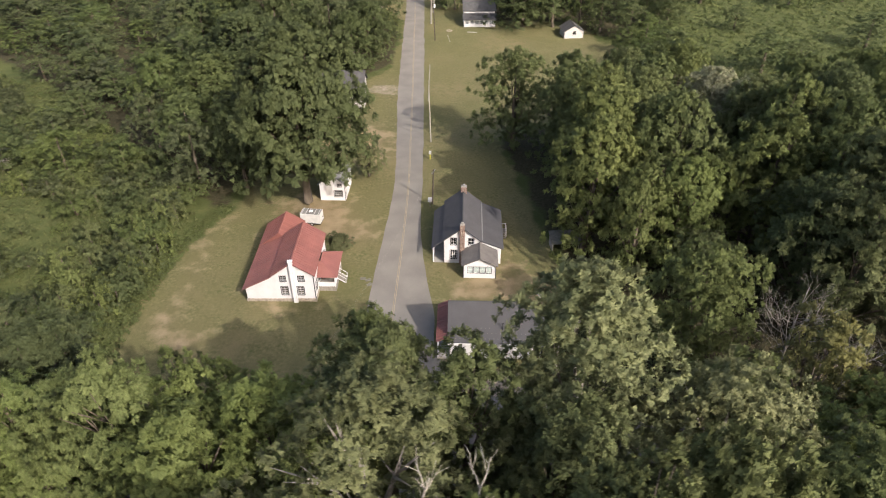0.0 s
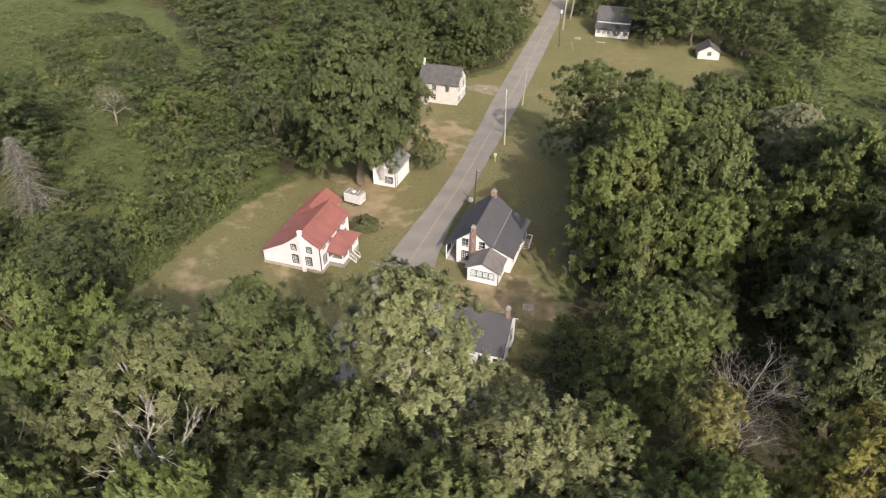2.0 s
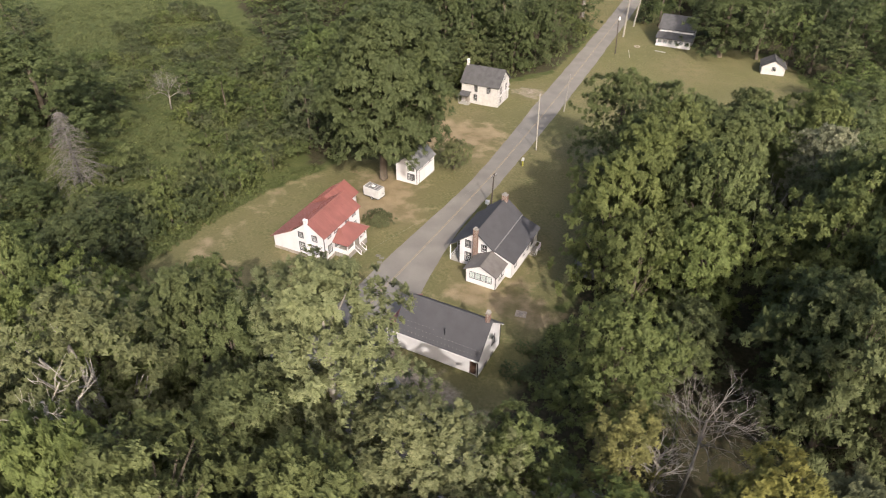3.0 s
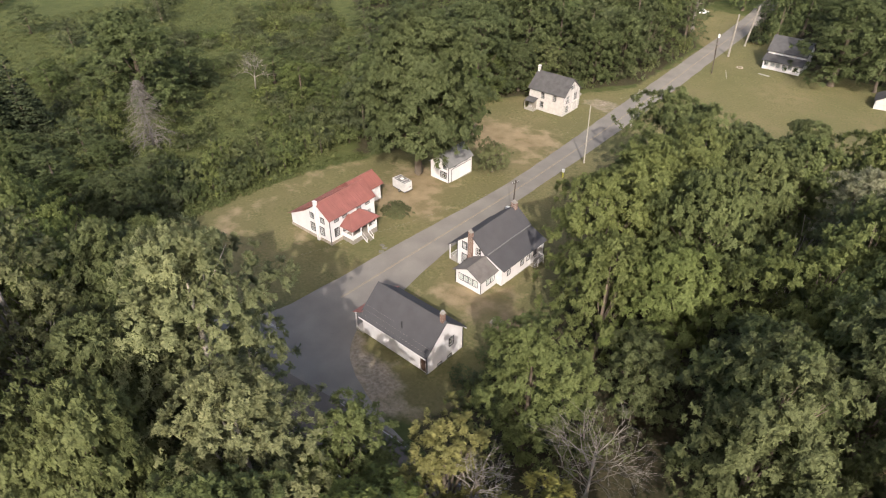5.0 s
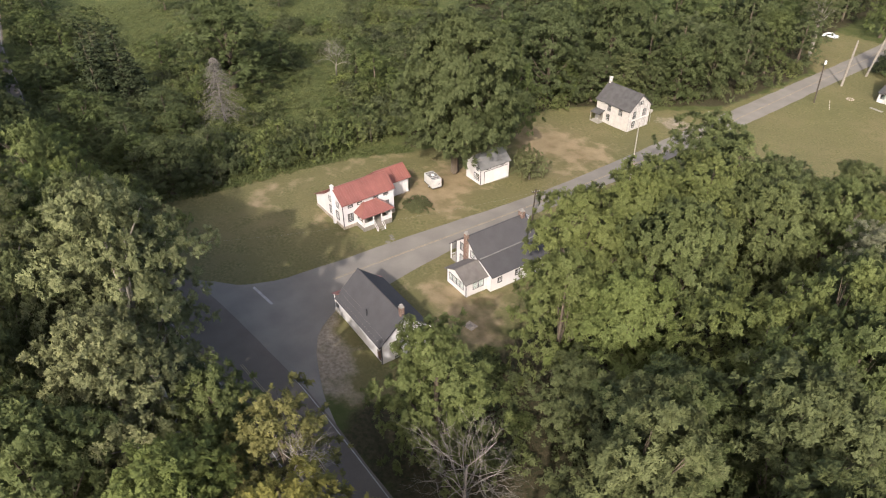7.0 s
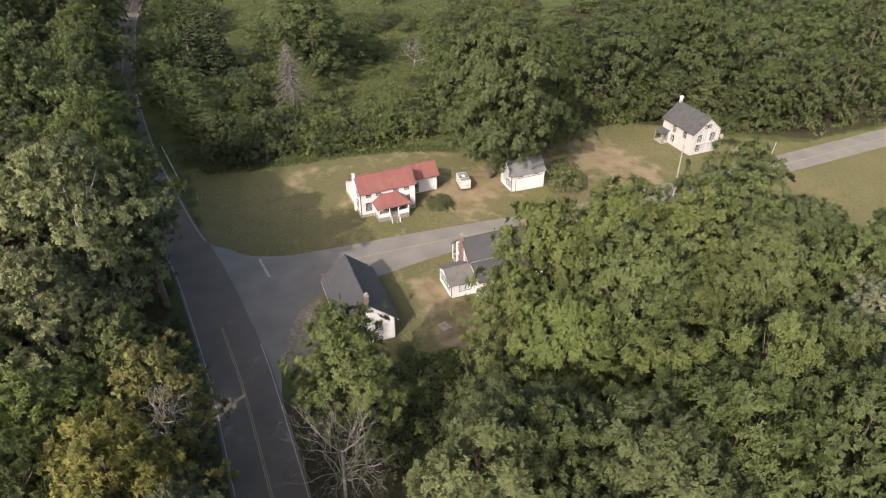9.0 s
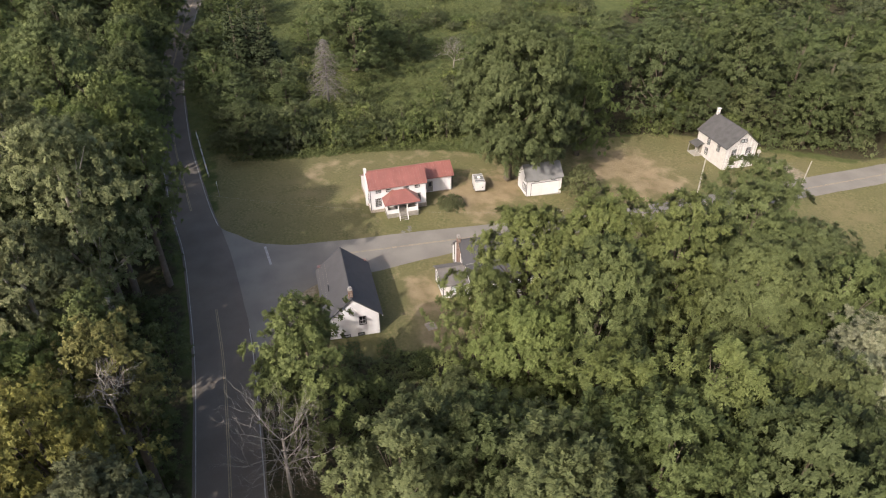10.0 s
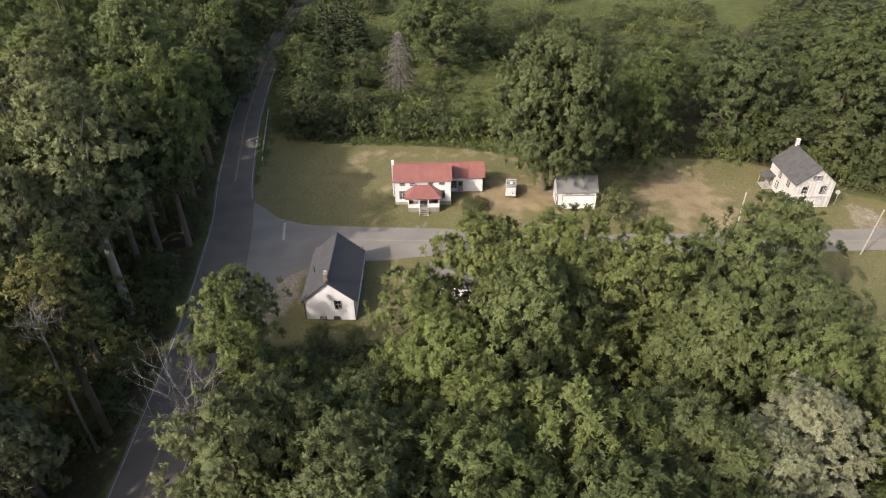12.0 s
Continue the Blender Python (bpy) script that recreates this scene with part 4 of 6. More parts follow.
# ---- the weathered house up the road ----
def old_house():
    h = thing("weathered_house", "two-storey house with peeling white paint and a dark slate roof", "house", pose(-18.7, 143.5, -2.85))
    # local: x -9.5..0, y 0..7.3; the gable faces east
    o, u, n = (0, 0, 0), Y, -X
    ws = [(1.5, 2.35, 3.0, 4.4), (4.9, 5.75, 3.0, 4.4), (1.5, 2.35, 0.8, 2.2), (2.95, 3.55, 5.9, 6.5), (3.75, 4.35, 5.9, 6.5)]
    wall(h, "wall", WORN, o, u, n, [(0, 5.2), (3.65, 8.2), (7.3, 5.2)], ws, label="peeling white clapboard gable")
    for q in ws:
        window(h, o, u, n, q, 2, 2)
    for a, b in ((0.05, 1.35), (2.5, 4.75), (5.9, 7.25)):
        bm = bmesh.new()
        box(bm, 0.002, a, 0, 0.018, b, 0.16)
        board = mesh_of("clapboard", bm, WORN)
        for k in range(26):
            ob = new("clapboard", board)
            ob.parent = h
            ob.location.z = 0.1 + 0.2 * k
    boxpart("porch_ledge", WORN, h, 0.02, 0.3, 2.45, 0.3, 7.0, 2.6)
    o, u, n = (-9.5, 0, 0), X, Y
    ws = [(3.4, 4.1, 3.3, 4.5), (6.7, 7.4, 3.3, 4.5), (3.3, 4.0, 1.0, 2.3)]
    dq = (1.2, 2.1, 0.2, 2.2)
    wall(h, "wall", CREAM, o, u, n, [(0, 5.15), (9.3, 5.15)], ws + [dq], label="cream-white side wall")
    for q in ws:
        window(h, o, u, n, q, 2, 2)
    door(h, o, u, n, dq, GREY_WOOD, False)
    wall(h, "wall", CREAM, (-0.2, 7.3, 0), -X, -Y, [(0, 5.15), (9.3, 5.15)], label="white rear wall")
    wall(h, "wall", CREAM, (-9.5, 7.1, 0), -Y, X, [(0, 5.3), (3.45, 8.1), (6.9, 5.3)], label="white gable wall")
    gable_roof(h, SLATE, "x", -9.85, 0.4, -0.4, 3.65, 7.7, 4.95, 8.3, 4.95, 0.14, "dark weathered slate")
    chimney(h, WORN, -9.65, 3.35, -9.15, 3.9, 7.6, 9.5, cap=WHITE, pot=False)
    bm = bmesh.new()
    slab(bm, [(-9.6, -0.02, 2.95), (-6.9, -0.02, 2.95), (-6.9, -1.9, 2.4), (-9.6, -1.9, 2.4)], 0.1)
    part("porch_roof", bm, SLATE, h)
    for x in (-9.5, -7.0):
        boxpart("porch_post", GREY_WOOD, h, x - 0.06, -1.8, -0.2, x + 0.06, -1.68, 2.36)
    boxpart("porch_deck", CONCRETE, h, -9.6, -1.9, -0.4, -6.9, -0.05, 0.2)
    boxpart("foundation", STONE, h, -9.45, 0.05, -1.2, -0.05, 7.25, 0.0)
    return h


def far_house():
    h = thing("far_farmhouse", "white farmhouse with a dark roof and a glazed front porch", "house", pose(6.7, 208.4, -3.35))
    o, u, n = (0, 0, 0), X, Y
    ws = [(0.4 + 1.55 * k, 1.5 + 1.55 * k, 1.05, 2.2) for k in range(6)]
    wall(h, "wall", WHITE, o, u, n, [(0, 2.6), (9.9, 2.6)], ws, label="white glazed porch front")
    for q in ws:
        window(h, o, u, n, q, 2, 1, trim=WHITE)
    for x, nn in ((0, X), (9.9, -X)):
        wall(h, "wall", WHITE, (x, 0.2, 0), Y, nn, [(0, 2.6), (2.4, 3.3)], label="white porch side wall")
    bm = bmesh.new()
    slab(bm, [(-0.4, -0.4, 2.5), (10.3, -0.4, 2.5), (10.3, 2.75, 3.7), (-0.4, 2.75, 3.7)], 0.12)
    part("porch_roof", bm, SLATE, h, "dark grey roofing")
    wall(h, "wall", WHITE, (0, 2.8, 0), X, Y, [(0, 4.6), (9.9, 4.6)], label="white front wall")
    wall(h, "wall", WHITE, (9.9, 10.8, 0), -X, -Y, [(0, 4.6), (9.9, 4.6)], label="white rear wall")
    for x, nn in ((0, X), (9.9, -X)):
        wall(h, "wall", WHITE, (x, 3.0, 0), Y, nn, [(0, 4.6), (3.8, 7.6), (7.6, 4.6)], label="white gable wall")
    gable_roof(h, SLATE, "x", -0.4, 10.3, 2.4, 6.8, 11.2, 4.4, 7.75, 4.4, 0.14, "dark grey roofing")
    boxpart("foundation", STONE, h, 0.05, 0.05, -0.8, 9.85, 10.7, 0.0)
    boxpart("interior_floor", DARK_ROOM, h, 0.3, 0.3, 0.05, 9.6, 10.5, 0.12)
    return h


def shed():
    h = thing("garden_shed", "small white shed with a dark gable roof at the lawn's edge", "shed", pose(37.0, 197.0, -3.3, 0, 0, 6))
    o, u, n = (0, 0, 0), X, Y
    q = (2.6, 3.4, 1.2, 2.1)
    wall(h, "wall", CREAM, o, u, n, [(0, 2.3), (2.9, 3.9), (5.8, 2.3)], [q], label="white gable wall")
    window(h, o, u, n, q, 2, 1)
    wall(h, "wall", CREAM, (5.8, 5.5, 0), -X, -Y, [(0, 2.3), (2.9, 3.9), (5.8, 2.3)], label="white gable wall")
    for x, nn in ((0, X), (5.8, -X)):
        wall(h, "wall", CREAM, (x, 0.2, 0), Y, nn, [(0, 2.25), (5.1, 2.25)], label="white side wall")
    gable_roof(h, SLATE, "y", -0.3, 5.8, -0.4, 2.9, 6.2, 2.12, 4.02, 2.12, 0.1, "dark roofing")
    boxpart("footing", CONCRETE, h, 0.05, 0.05, -0.5, 5.75, 5.45, 0.0)
    return h


red_house()
white_house()
corner_shop()
garage()
old_house()
far_house()
shed()


# ---- small things ----
def pole(name, label, x, y, height, lean=(0, 0), mat=POLE_WOOD, r=0.15, arm=0.0, arm_turn=0.0, can=False, group="utility poles"):
    p = thing(name, label, "pole", pose(x, y, ground(x, y)), group)
    tip = Vector((lean[0], lean[1], height))
    bm = bmesh.new()
    tube(bm, [(0, 0, -0.4), tip * 0.5, tip], [r, r * 0.85, r * 0.65], 8)
    part("shaft", bm, mat, p)
    if arm:
        c, s = math.cos(arm_turn), math.sin(arm_turn)
        bm = bmesh.new()
        a = tip - Vector((0, 0, 0.5))
        tube(bm, [a + Vector((c, s, 0)) * arm, a - Vector((c, s, 0)) * arm], [0.07, 0.07], 5)
        cross = part("crossarm", bm, mat, p)
        for k in (-0.9, -0.3, 0.5, 0.95):
            bm = bmesh.new()
            q = a + Vector((c, s, 0)) * arm * k
            tube(bm, [q, q + Vector((0, 0, 0.25))], [0.06, 0.04], 6)
            part("insulator", bm, STEEL, cross, "small pale insulator")
    if can:
        bm = bmesh.new()
        q = tip + Vector((0.3, -0.1, -1.1))
        tube(bm, [q, q + Vector((0, 0, 0.1)), q + Vector((0, 0, 0.85)), q + Vector((0, 0, 0.95))], [0.2, 0.26, 0.26, 0.12], 10)
        part("transformer", bm, BLIND, p, "pale grey can transformer")
    return p


pole("utility_pole", "tall slim pale utility pole beside the village road", -2.6, 125.4, 12.5, (-0.3, 0.0), PALE_POLE, 0.15)
pole("utility_pole", "pale leaning utility pole beside the village road", -3.6, 148.6, 9.2, (0.5, 0.2), PALE_POLE, 0.14)
pole("utility_pole", "dark utility pole with a transformer can", -2.4, 195.4, 11.1, (-0.4, -1.0), POLE_WOOD, 0.17, can=True)
pole("utility_pole", "dark utility pole with a short crossarm behind the white house", -1.9, 98.3, 7.0, (0.25, 0.0), POLE_WOOD, 0.15, arm=0.7, arm_turn=1.2)
pole("utility_pole", "grey utility pole with a crossarm at the wood edge", -17.5, 33.0, 12.0, (-0.6, 0.2), GREY_WOOD, 0.16, arm=1.0, arm_turn=1.4)
pole("bare_trunk", "thick pale bare trunk standing by the road", -3.9, 212.0, 12.3, (0.4, -1.0), GREY_WOOD, 0.30, group="")
pole("bare_trunk", "second pale bare trunk with stubs", -3.4, 224.3, 12.0, (1.2, 0.8), GREY_WOOD, 0.28, group="")

def wire(a, b, sag):
    w = thing("overhead_wire", "thin overhead utility wire between poles", "wire", Matrix.Identity(4), "overhead wires")
    a, b = Vector(a), Vector(b)
    pts = []
    for k in range(13):
        t = k / 12
        p = a.lerp(b, t)
        p.z -= sag * 4 * t * (1 - t)
        pts.append(p)
    bm = bmesh.new()
    tube(bm, pts, [0.004] * 13, 4)
    part("cable", bm, GREY_WOOD, w)


wire((-18.0, 33.2, ground(-17.5, 33) + 11.4), (-1.7, 98.3, ground(-1.9, 98.3) + 6.4), 1.8)
wire((-18.4, 33.2, ground(-17.5, 33) + 11.4), (-2.0, 98.3, ground(-1.9, 98.3) + 6.2), 2.0)
wire((-1.65, 98.3, ground(-1.9, 98.3) + 6.5), (-2.9, 125.4, ground(-2.6, 125.4) + 12.2), 0.6)
wire((-2.9, 125.4, ground(-2.6, 125.4) + 12.3), (-3.1, 148.8, ground(-3.6, 148.6) + 9.1), 0.6)


def trailer():
    t = thing("cargo_trailer", "small off-white enclosed trailer with a grey roof panel on the lawn", "trailer", pose(-22.2, 91.6, ground(-22, 91.5), 0, 0, -8))
    body = boxpart("body", BLIND_GREY, t, -1.7, -0.95, 0.45, 1.7, 0.95, 2.25)
    bm = bmesh.new()
    box(bm, -1.6, -0.85, 2.255, 1.6, 0.85, 2.29)
    part("roof_panel", bm, GREY_ROOF, body, "grey roof panel")
    for x in (-1.45, -0.75, 0.7, 1.4):
        boxpart("roof_rib", BLIND_GREY, t, x - 0.04, -0.88, 2.292, x + 0.04, 0.88, 2.34)
    boxpart("roof_vent", BLIND, t, -0.3, -0.25, 2.30, 0.25, 0.25, 2.46, label="pale square roof vent")
    bm = bmesh.new()
    for y in (-0.97, 0.95):
        box(bm, -1.7, y, 0.42, 1.7, y + 0.02, 0.55)
    box(bm, 1.70, -0.95, 0.42, 1.72, 0.95, 0.55)
    part("skirt_rail", bm, TRIM, body)
    bm = bmesh.new()
    box(bm, 1.702, -0.55, 0.65, 1.73, 0.55, 2.05)
    dr = part("rear_door", bm, BLIND_GREY, t)
    boxpart("latch", TRIM, dr, 1.73, 0.3, 1.1, 1.76, 0.5, 1.3)
    for y in (-1.0, 0.88):
        bm = bmesh.new()
        tube(bm, [(0.2, y, 0.33), (0.2, y + 0.14, 0.33)], [0.33, 0.33], 14)
        w = part("wheel", bm, RUBBER, t)
        bm = bmesh.new()
        tube(bm, [(0.2, y - 0.01, 0.33), (0.2, y + 0.15, 0.33)], [0.18, 0.18], 10)
        part("rim", bm, STEEL, w)
    bm = bmesh.new()
    tube(bm, [(-1.7, -0.5, 0.45), (-2.8, 0, 0.45)], [0.05, 0.05], 5)
    tube(bm, [(-1.7, 0.5, 0.45), (-2.8, 0, 0.45)], [0.05, 0.05], 5)
    tube(bm, [(-2.6, 0, 0.0), (-2.6, 0, 0.6)], [0.04, 0.04], 5)
    part("drawbar", bm, TRIM, t)
    return t


def sedan():
    c = thing("parked_car", "white parked sedan under the trees", "car", pose(-26.4, 249.5, ground(-26, 249), 0, 0, 20))
    bm = bmesh.new()
    side = [(-2.25, 0.35), (-2.2, 0.8), (-1.75, 0.92), (-1.15, 1.38), (0.35, 1.42), (1.05, 0.95), (2.0, 0.82), (2.25, 0.6), (2.2, 0.35)]
    prism(bm, [(x, -0.85, z) for x, z in side], (0, 1.7, 0))
    body = part("body", bm, PAINT_CAR, c)
    bm = bmesh.new()
    prism(bm, [(-1.55, -0.87, 0.95), (-1.05, -0.87, 1.32), (0.3, -0.87, 1.36), (0.85, -0.87, 0.95)], (0, 1.74, 0))
    part("side_window", bm, TRIM, body, "dark side windows")
    for x in (-1.4, 1.4):
        for y in (-0.9, 0.7):
            bm = bmesh.new()
            tube(bm, [(x, y, 0.32), (x, y + 0.2, 0.32)], [0.32, 0.32], 14)
            w = part("wheel", bm, RUBBER, c)
            bm = bmesh.new()
            tube(bm, [(x, y - 0.01, 0.32), (x, y + 0.21, 0.32)], [0.19, 0.19], 10)
            part("rim", bm, STEEL, w)
    return c


trailer()
sedan()
dish = thing("satellite_dish", "white satellite dish on a post behind the weathered house", "satellite dish", pose(-19.5, 152.6, ground(-19.5, 152.6)))
bm = bmesh.new()
tube(bm, [(0, 0, -0.3), (0, 0, 2.6)], [0.06, 0.06], 6)
part("post", bm, STEEL, dish)
bm = bmesh.new()
tube(bm, [(0.0, -0.1, 2.8), (0.1, -0.22, 2.84), (0.2, -0.34, 2.88)], [0.08, 0.3, 0.42], 16)
part("reflector", bm, CONCRETE, dish)
marker = thing("marker_post", "short yellow marker post with a white cap on the verge", "post", pose(-2.6, 116.9, ground(-2.6, 116.9)))
boxpart("post", YELLOW_PAINT, marker, -0.12, -0.12, -0.3, 0.12, 0.12, 1.2)
boxpart("cap", BLIND_GREY, marker, -0.22, -0.22, 1.2, 0.22, 0.22, 1.8, label="white cap box")
mailbox = thing("mailbox", "white box on a post at the roadside", "mailbox", pose(-2.3, 97.4, ground(-2.3, 97.4)))
boxpart("post", GREY_WOOD, mailbox, -0.06, -0.06, -0.3, 0.06, 0.06, 1.1)
boxpart("box", WHITE, mailbox, -0.35, -0.25, 1.1, 0.35, 0.25, 1.75)
sign = thing("road_sign", "small round sign on a thin post at the road corner", "road sign", pose(-30.8, 44.3, ground(-30.8, 44.3)))
boxpart("post", GREY_WOOD, sign, -0.05, -0.05, -0.3, 0.05, 0.05, 3.0)
boxpart("panel", BLIND, sign, -0.3, -0.03, 2.4, 0.3, 0.03, 3.0)
slabs = thing("stone_slab", "flat concrete slab in the dirt behind the houses", "slab", pose(13.2, 72.5, ground(13.2, 72.5), 0, 0, 10))
boxpart("slab", STONE, slabs, -0.8, -0.7, -0.2, 0.8, 0.7, 0.06)
boxpart("lid", GREY_WOOD, slabs, -0.3, -0.3, 0.06, 0.25, 0.25, 0.14)
for k, (x, y) in enumerate(((-12.0, 75.6), (-11.2, 75.3), (-10.9, 74.2))):
    st = thing("stepping_stone", "flat grey stepping stone in the front lawn", "stone", pose(x, y, ground(x, y), 0, 0, 20 * k), "stepping stones")
    boxpart("stone", PATH_STONE, st, -0.4, -0.3, -0.15, 0.4, 0.3, 0.05)
post2 = thing("lawn_post", "pale leaning stake in the far lawn", "post", pose(2.2, 194.1, ground(2.2, 194.1)))
bm = bmesh.new()
tube(bm, [(0, 0, -0.2), (-0.9, 0.5, 2.0)], [0.08, 0.06], 6)
part("stake", bm, PALE_POLE, post2)
ring = thing("fire_ring", "ring of grey field stones in the far lawn", "fire ring", pose(2.0, 204.7, ground(2, 204.7)))
for k in range(9):
    bm = bmesh.new()
    bmesh.ops.create_icosphere(bm, subdivisions=1, radius=0.24)
    for v in bm.verts:
        v.co = Vector((v.co.x * (0.9 + 0.05 * (k % 3)), v.co.y, v.co.z * 0.75)) + Vector((0.75 * math.cos(k * 0.698), 0.75 * math.sin(k * 0.698), 0.08))
    part("stone", bm, STONE, ring)
flag = thing("paving_slab", "pale flat paving slabs in front of the far farmhouse", "slab", pose(9.0, 203.3, ground(9, 203.3), 0, 0, -6))
for k in range(3):
    boxpart("slab", CONCRETE, flag, -1.5 + k * 1.05, -0.4, -0.12, -0.5 + k * 1.05, 0.4, 0.05)
rail = thing("guard_rail", "pale roadside guard rail on short posts", "guard rail", Matrix.Identity(4))
for k in range(6):
    x = -60 + 4.2 * k
    y = 40.4 + 0.13 * (x + 50) + 0.5
    boxpart("post", GREY_WOOD, rail, x - 0.1, y - 0.1, ground(x, y) - 0.3, x + 0.1, y + 0.1, ground(x, y) + 0.75)
bm = bmesh.new()
tube(bm, [(-60, 39.6, 1.1), (-39, 42.35, 1.1)], [0.13, 0.13], 6)
part("beam", bm, STEEL, rail)


# ---- vegetation ----
rng = np.random.default_rng(7)


def triangles(name, mat, co, tri):
    me = bpy.data.meshes.new(name)
    me.vertices.add(len(co))
    me.vertices.foreach_set("co", co.reshape(-1))
    me.loops.add(tri.size)
    me.loops.foreach_set("vertex_index", tri.reshape(-1).astype(np.int32))
    me.polygons.add(len(tri))
    me.polygons.foreach_set("loop_start", (np.arange(len(tri)) * 3).astype(np.int32))
    if mat:
        me.materials.append(mat)
    me.update(calc_edges=True)
    return me


def leaves_mesh(name, mat, centres, radii, counts, size, squash=0.75, droop=0.25, flat=0.45, r=None, simple=False, ruffle=0.32, stretch=0.0):
    """Small folded leaf sprays in clumps; returns one mesh."""
    r = r or rng
    pos, nor, way = [], [], []
    for c, rad, cnt in zip(centres, radii, counts):
        d = r.normal(size=(cnt, 3))
        d[:, 2] = np.abs(d[:, 2]) * 1.05 - droop
        d /= np.linalg.norm(d, axis=1)[:, None]
        depth = 1.13 - 0.5 * r.random(cnt) ** 1.6
        out = np.array((c[0], c[1], 0.0)) / (math.hypot(c[0], c[1]) + 0.5) if stretch else np.zeros(3)
        q = d * (rad * depth)[:, None] * np.array((1, 1, squash))
        q = q + out * ((q @ out) * stretch)[:, None] - np.array((0, 0, 1)) * (np.maximum(q @ out, 0) * 0.22 * (stretch > 0))[:, None]
        pos.append(np.array(c) + q)
        way.append(d * 0.6 + out * 0.3 + r.normal(size=(cnt, 3)) * 0.8 - np.array((0, 0, 0.1)))
        nr = d * (1 - flat) + np.array((0, 0, 1)) * flat + r.normal(size=(cnt, 3)) * ruffle
        nor.append(nr / np.linalg.norm(nr, axis=1)[:, None])
    p, nrm = np.concatenate(pos), np.concatenate(nor)
    cnt = len(p)
    u = np.concatenate(way)
    u = u - nrm * np.sum(u * nrm, axis=1)[:, None]
    u /= np.linalg.norm(u, axis=1)[:, None]
    v = np.cross(nrm, u)
    s = size * (0.55 + 0.8 * r.random(cnt))
    a, b = (s * 0.62)[:, None] * u, (s * (0.34 + 0.14 * r.random(cnt)))[:, None] * v
    fold = (s * 0.16)[:, None] * nrm
    if simple:
        co = np.stack([p + a, p - a * 0.75 - b * 1.05 + fold, p - a * 0.95 + b * 1.05 + fold], 1).reshape(-1, 3)
        me, each = triangles(name, mat, co, np.arange(cnt * 3).reshape(-1, 3)), 3
    else:
        co = np.stack([p - a, p - b * 0.9 - fold, p + a - fold * 0.6, p + b - fold], 1).reshape(-1, 3)
        base = np.arange(cnt)[:, None] * 4
        me, each = triangles(name, mat, co, np.concatenate([base + np.array((0, 1, 2)), base + np.array((0, 2, 3))], 1).reshape(-1, 3)), 4
    return leaf_tone(me, np.repeat(nrm, each, axis=0), np.repeat(r.random(cnt), each))


def leaf_tone(me, dome, tone):
    """Stores the rounded lie of the leaves and a tone for each tuft."""
    me.attributes.new("dome", "FLOAT_VECTOR", "POINT").data.foreach_set("vector", dome.reshape(-1))
    me.attributes.new("tuft", "FLOAT", "POINT").data.foreach_set("value", tone)
    return me


def foliage(name, mat, centres, radii, tufts, fronds, size, r, squash=0.7, droop=0.3, stretch=0.5, hang=0.35):
    """Boughs of leaf tufts: round each centre domed tufts, each a star of narrow drooping fronds."""
    tip, root, wide, dome, tone = [], [], [], [], []
    unit = lambda a: a / np.linalg.norm(a, axis=1)[:, None]
    up = np.array((0.0, 0.0, 1.0))
    for c, rad, cnt in zip(centres, radii, tufts):
        d = r.normal(size=(cnt, 3))
        d[:, 2] = np.abs(d[:, 2]) * 1.1 - droop
        d = unit(d)
        far = math.hypot(c[0], c[1])
        out = np.array((c[0], c[1], 0.0)) / (far + 0.5)
        q = d * (rad * (1.06 - 0.55 * r.random(cnt) ** 2.2))[:, None] * np.array((1, 1, squash))
        along = q @ out
        q = np.array(c) + q + out * (along * stretch)[:, None] - up * (np.maximum(along, 0) * 0.25)[:, None]
        face = unit(d * 0.8 + out * 0.45 + up * 0.45)
        tr = size * (0.65 + 0.7 * r.random(cnt))
        own = r.random(cnt)
        for _ in range(fronds):
            f = unit(unit(r.normal(size=(cnt, 3))) + face * 0.75)
            a = q + f * (tr * 0.12)[:, None]
            b = q + f * (tr * (0.75 + 0.5 * r.random(cnt)))[:, None] - up * (tr * hang * r.random(cnt))[:, None]
            flip = (r.random(cnt) < 0.4)[:, None]
            w = unit(np.cross(f, face + r.normal(size=(cnt, 3)) * 0.45)) * (tr * (0.30 + 0.16 * r.random(cnt)))[:, None]
            tip.append(np.where(flip, a, b))
            root.append(np.where(flip, b, a))
            wide.append(w)
            dome.append(unit(f * 0.42 + face * 0.75 + up * 0.42))
            tone.append(own)
    tip, root, wide, dome, tone = (np.concatenate(k) for k in (tip, root, wide, dome, tone))
    me = triangles(name, mat, np.stack([tip, root - wide, root + wide], 1).reshape(-1, 3), np.arange(len(tip) * 3).reshape(-1, 3))
    return leaf_tone(me, np.repeat(dome, 3, axis=0), np.repeat(tone, 3))


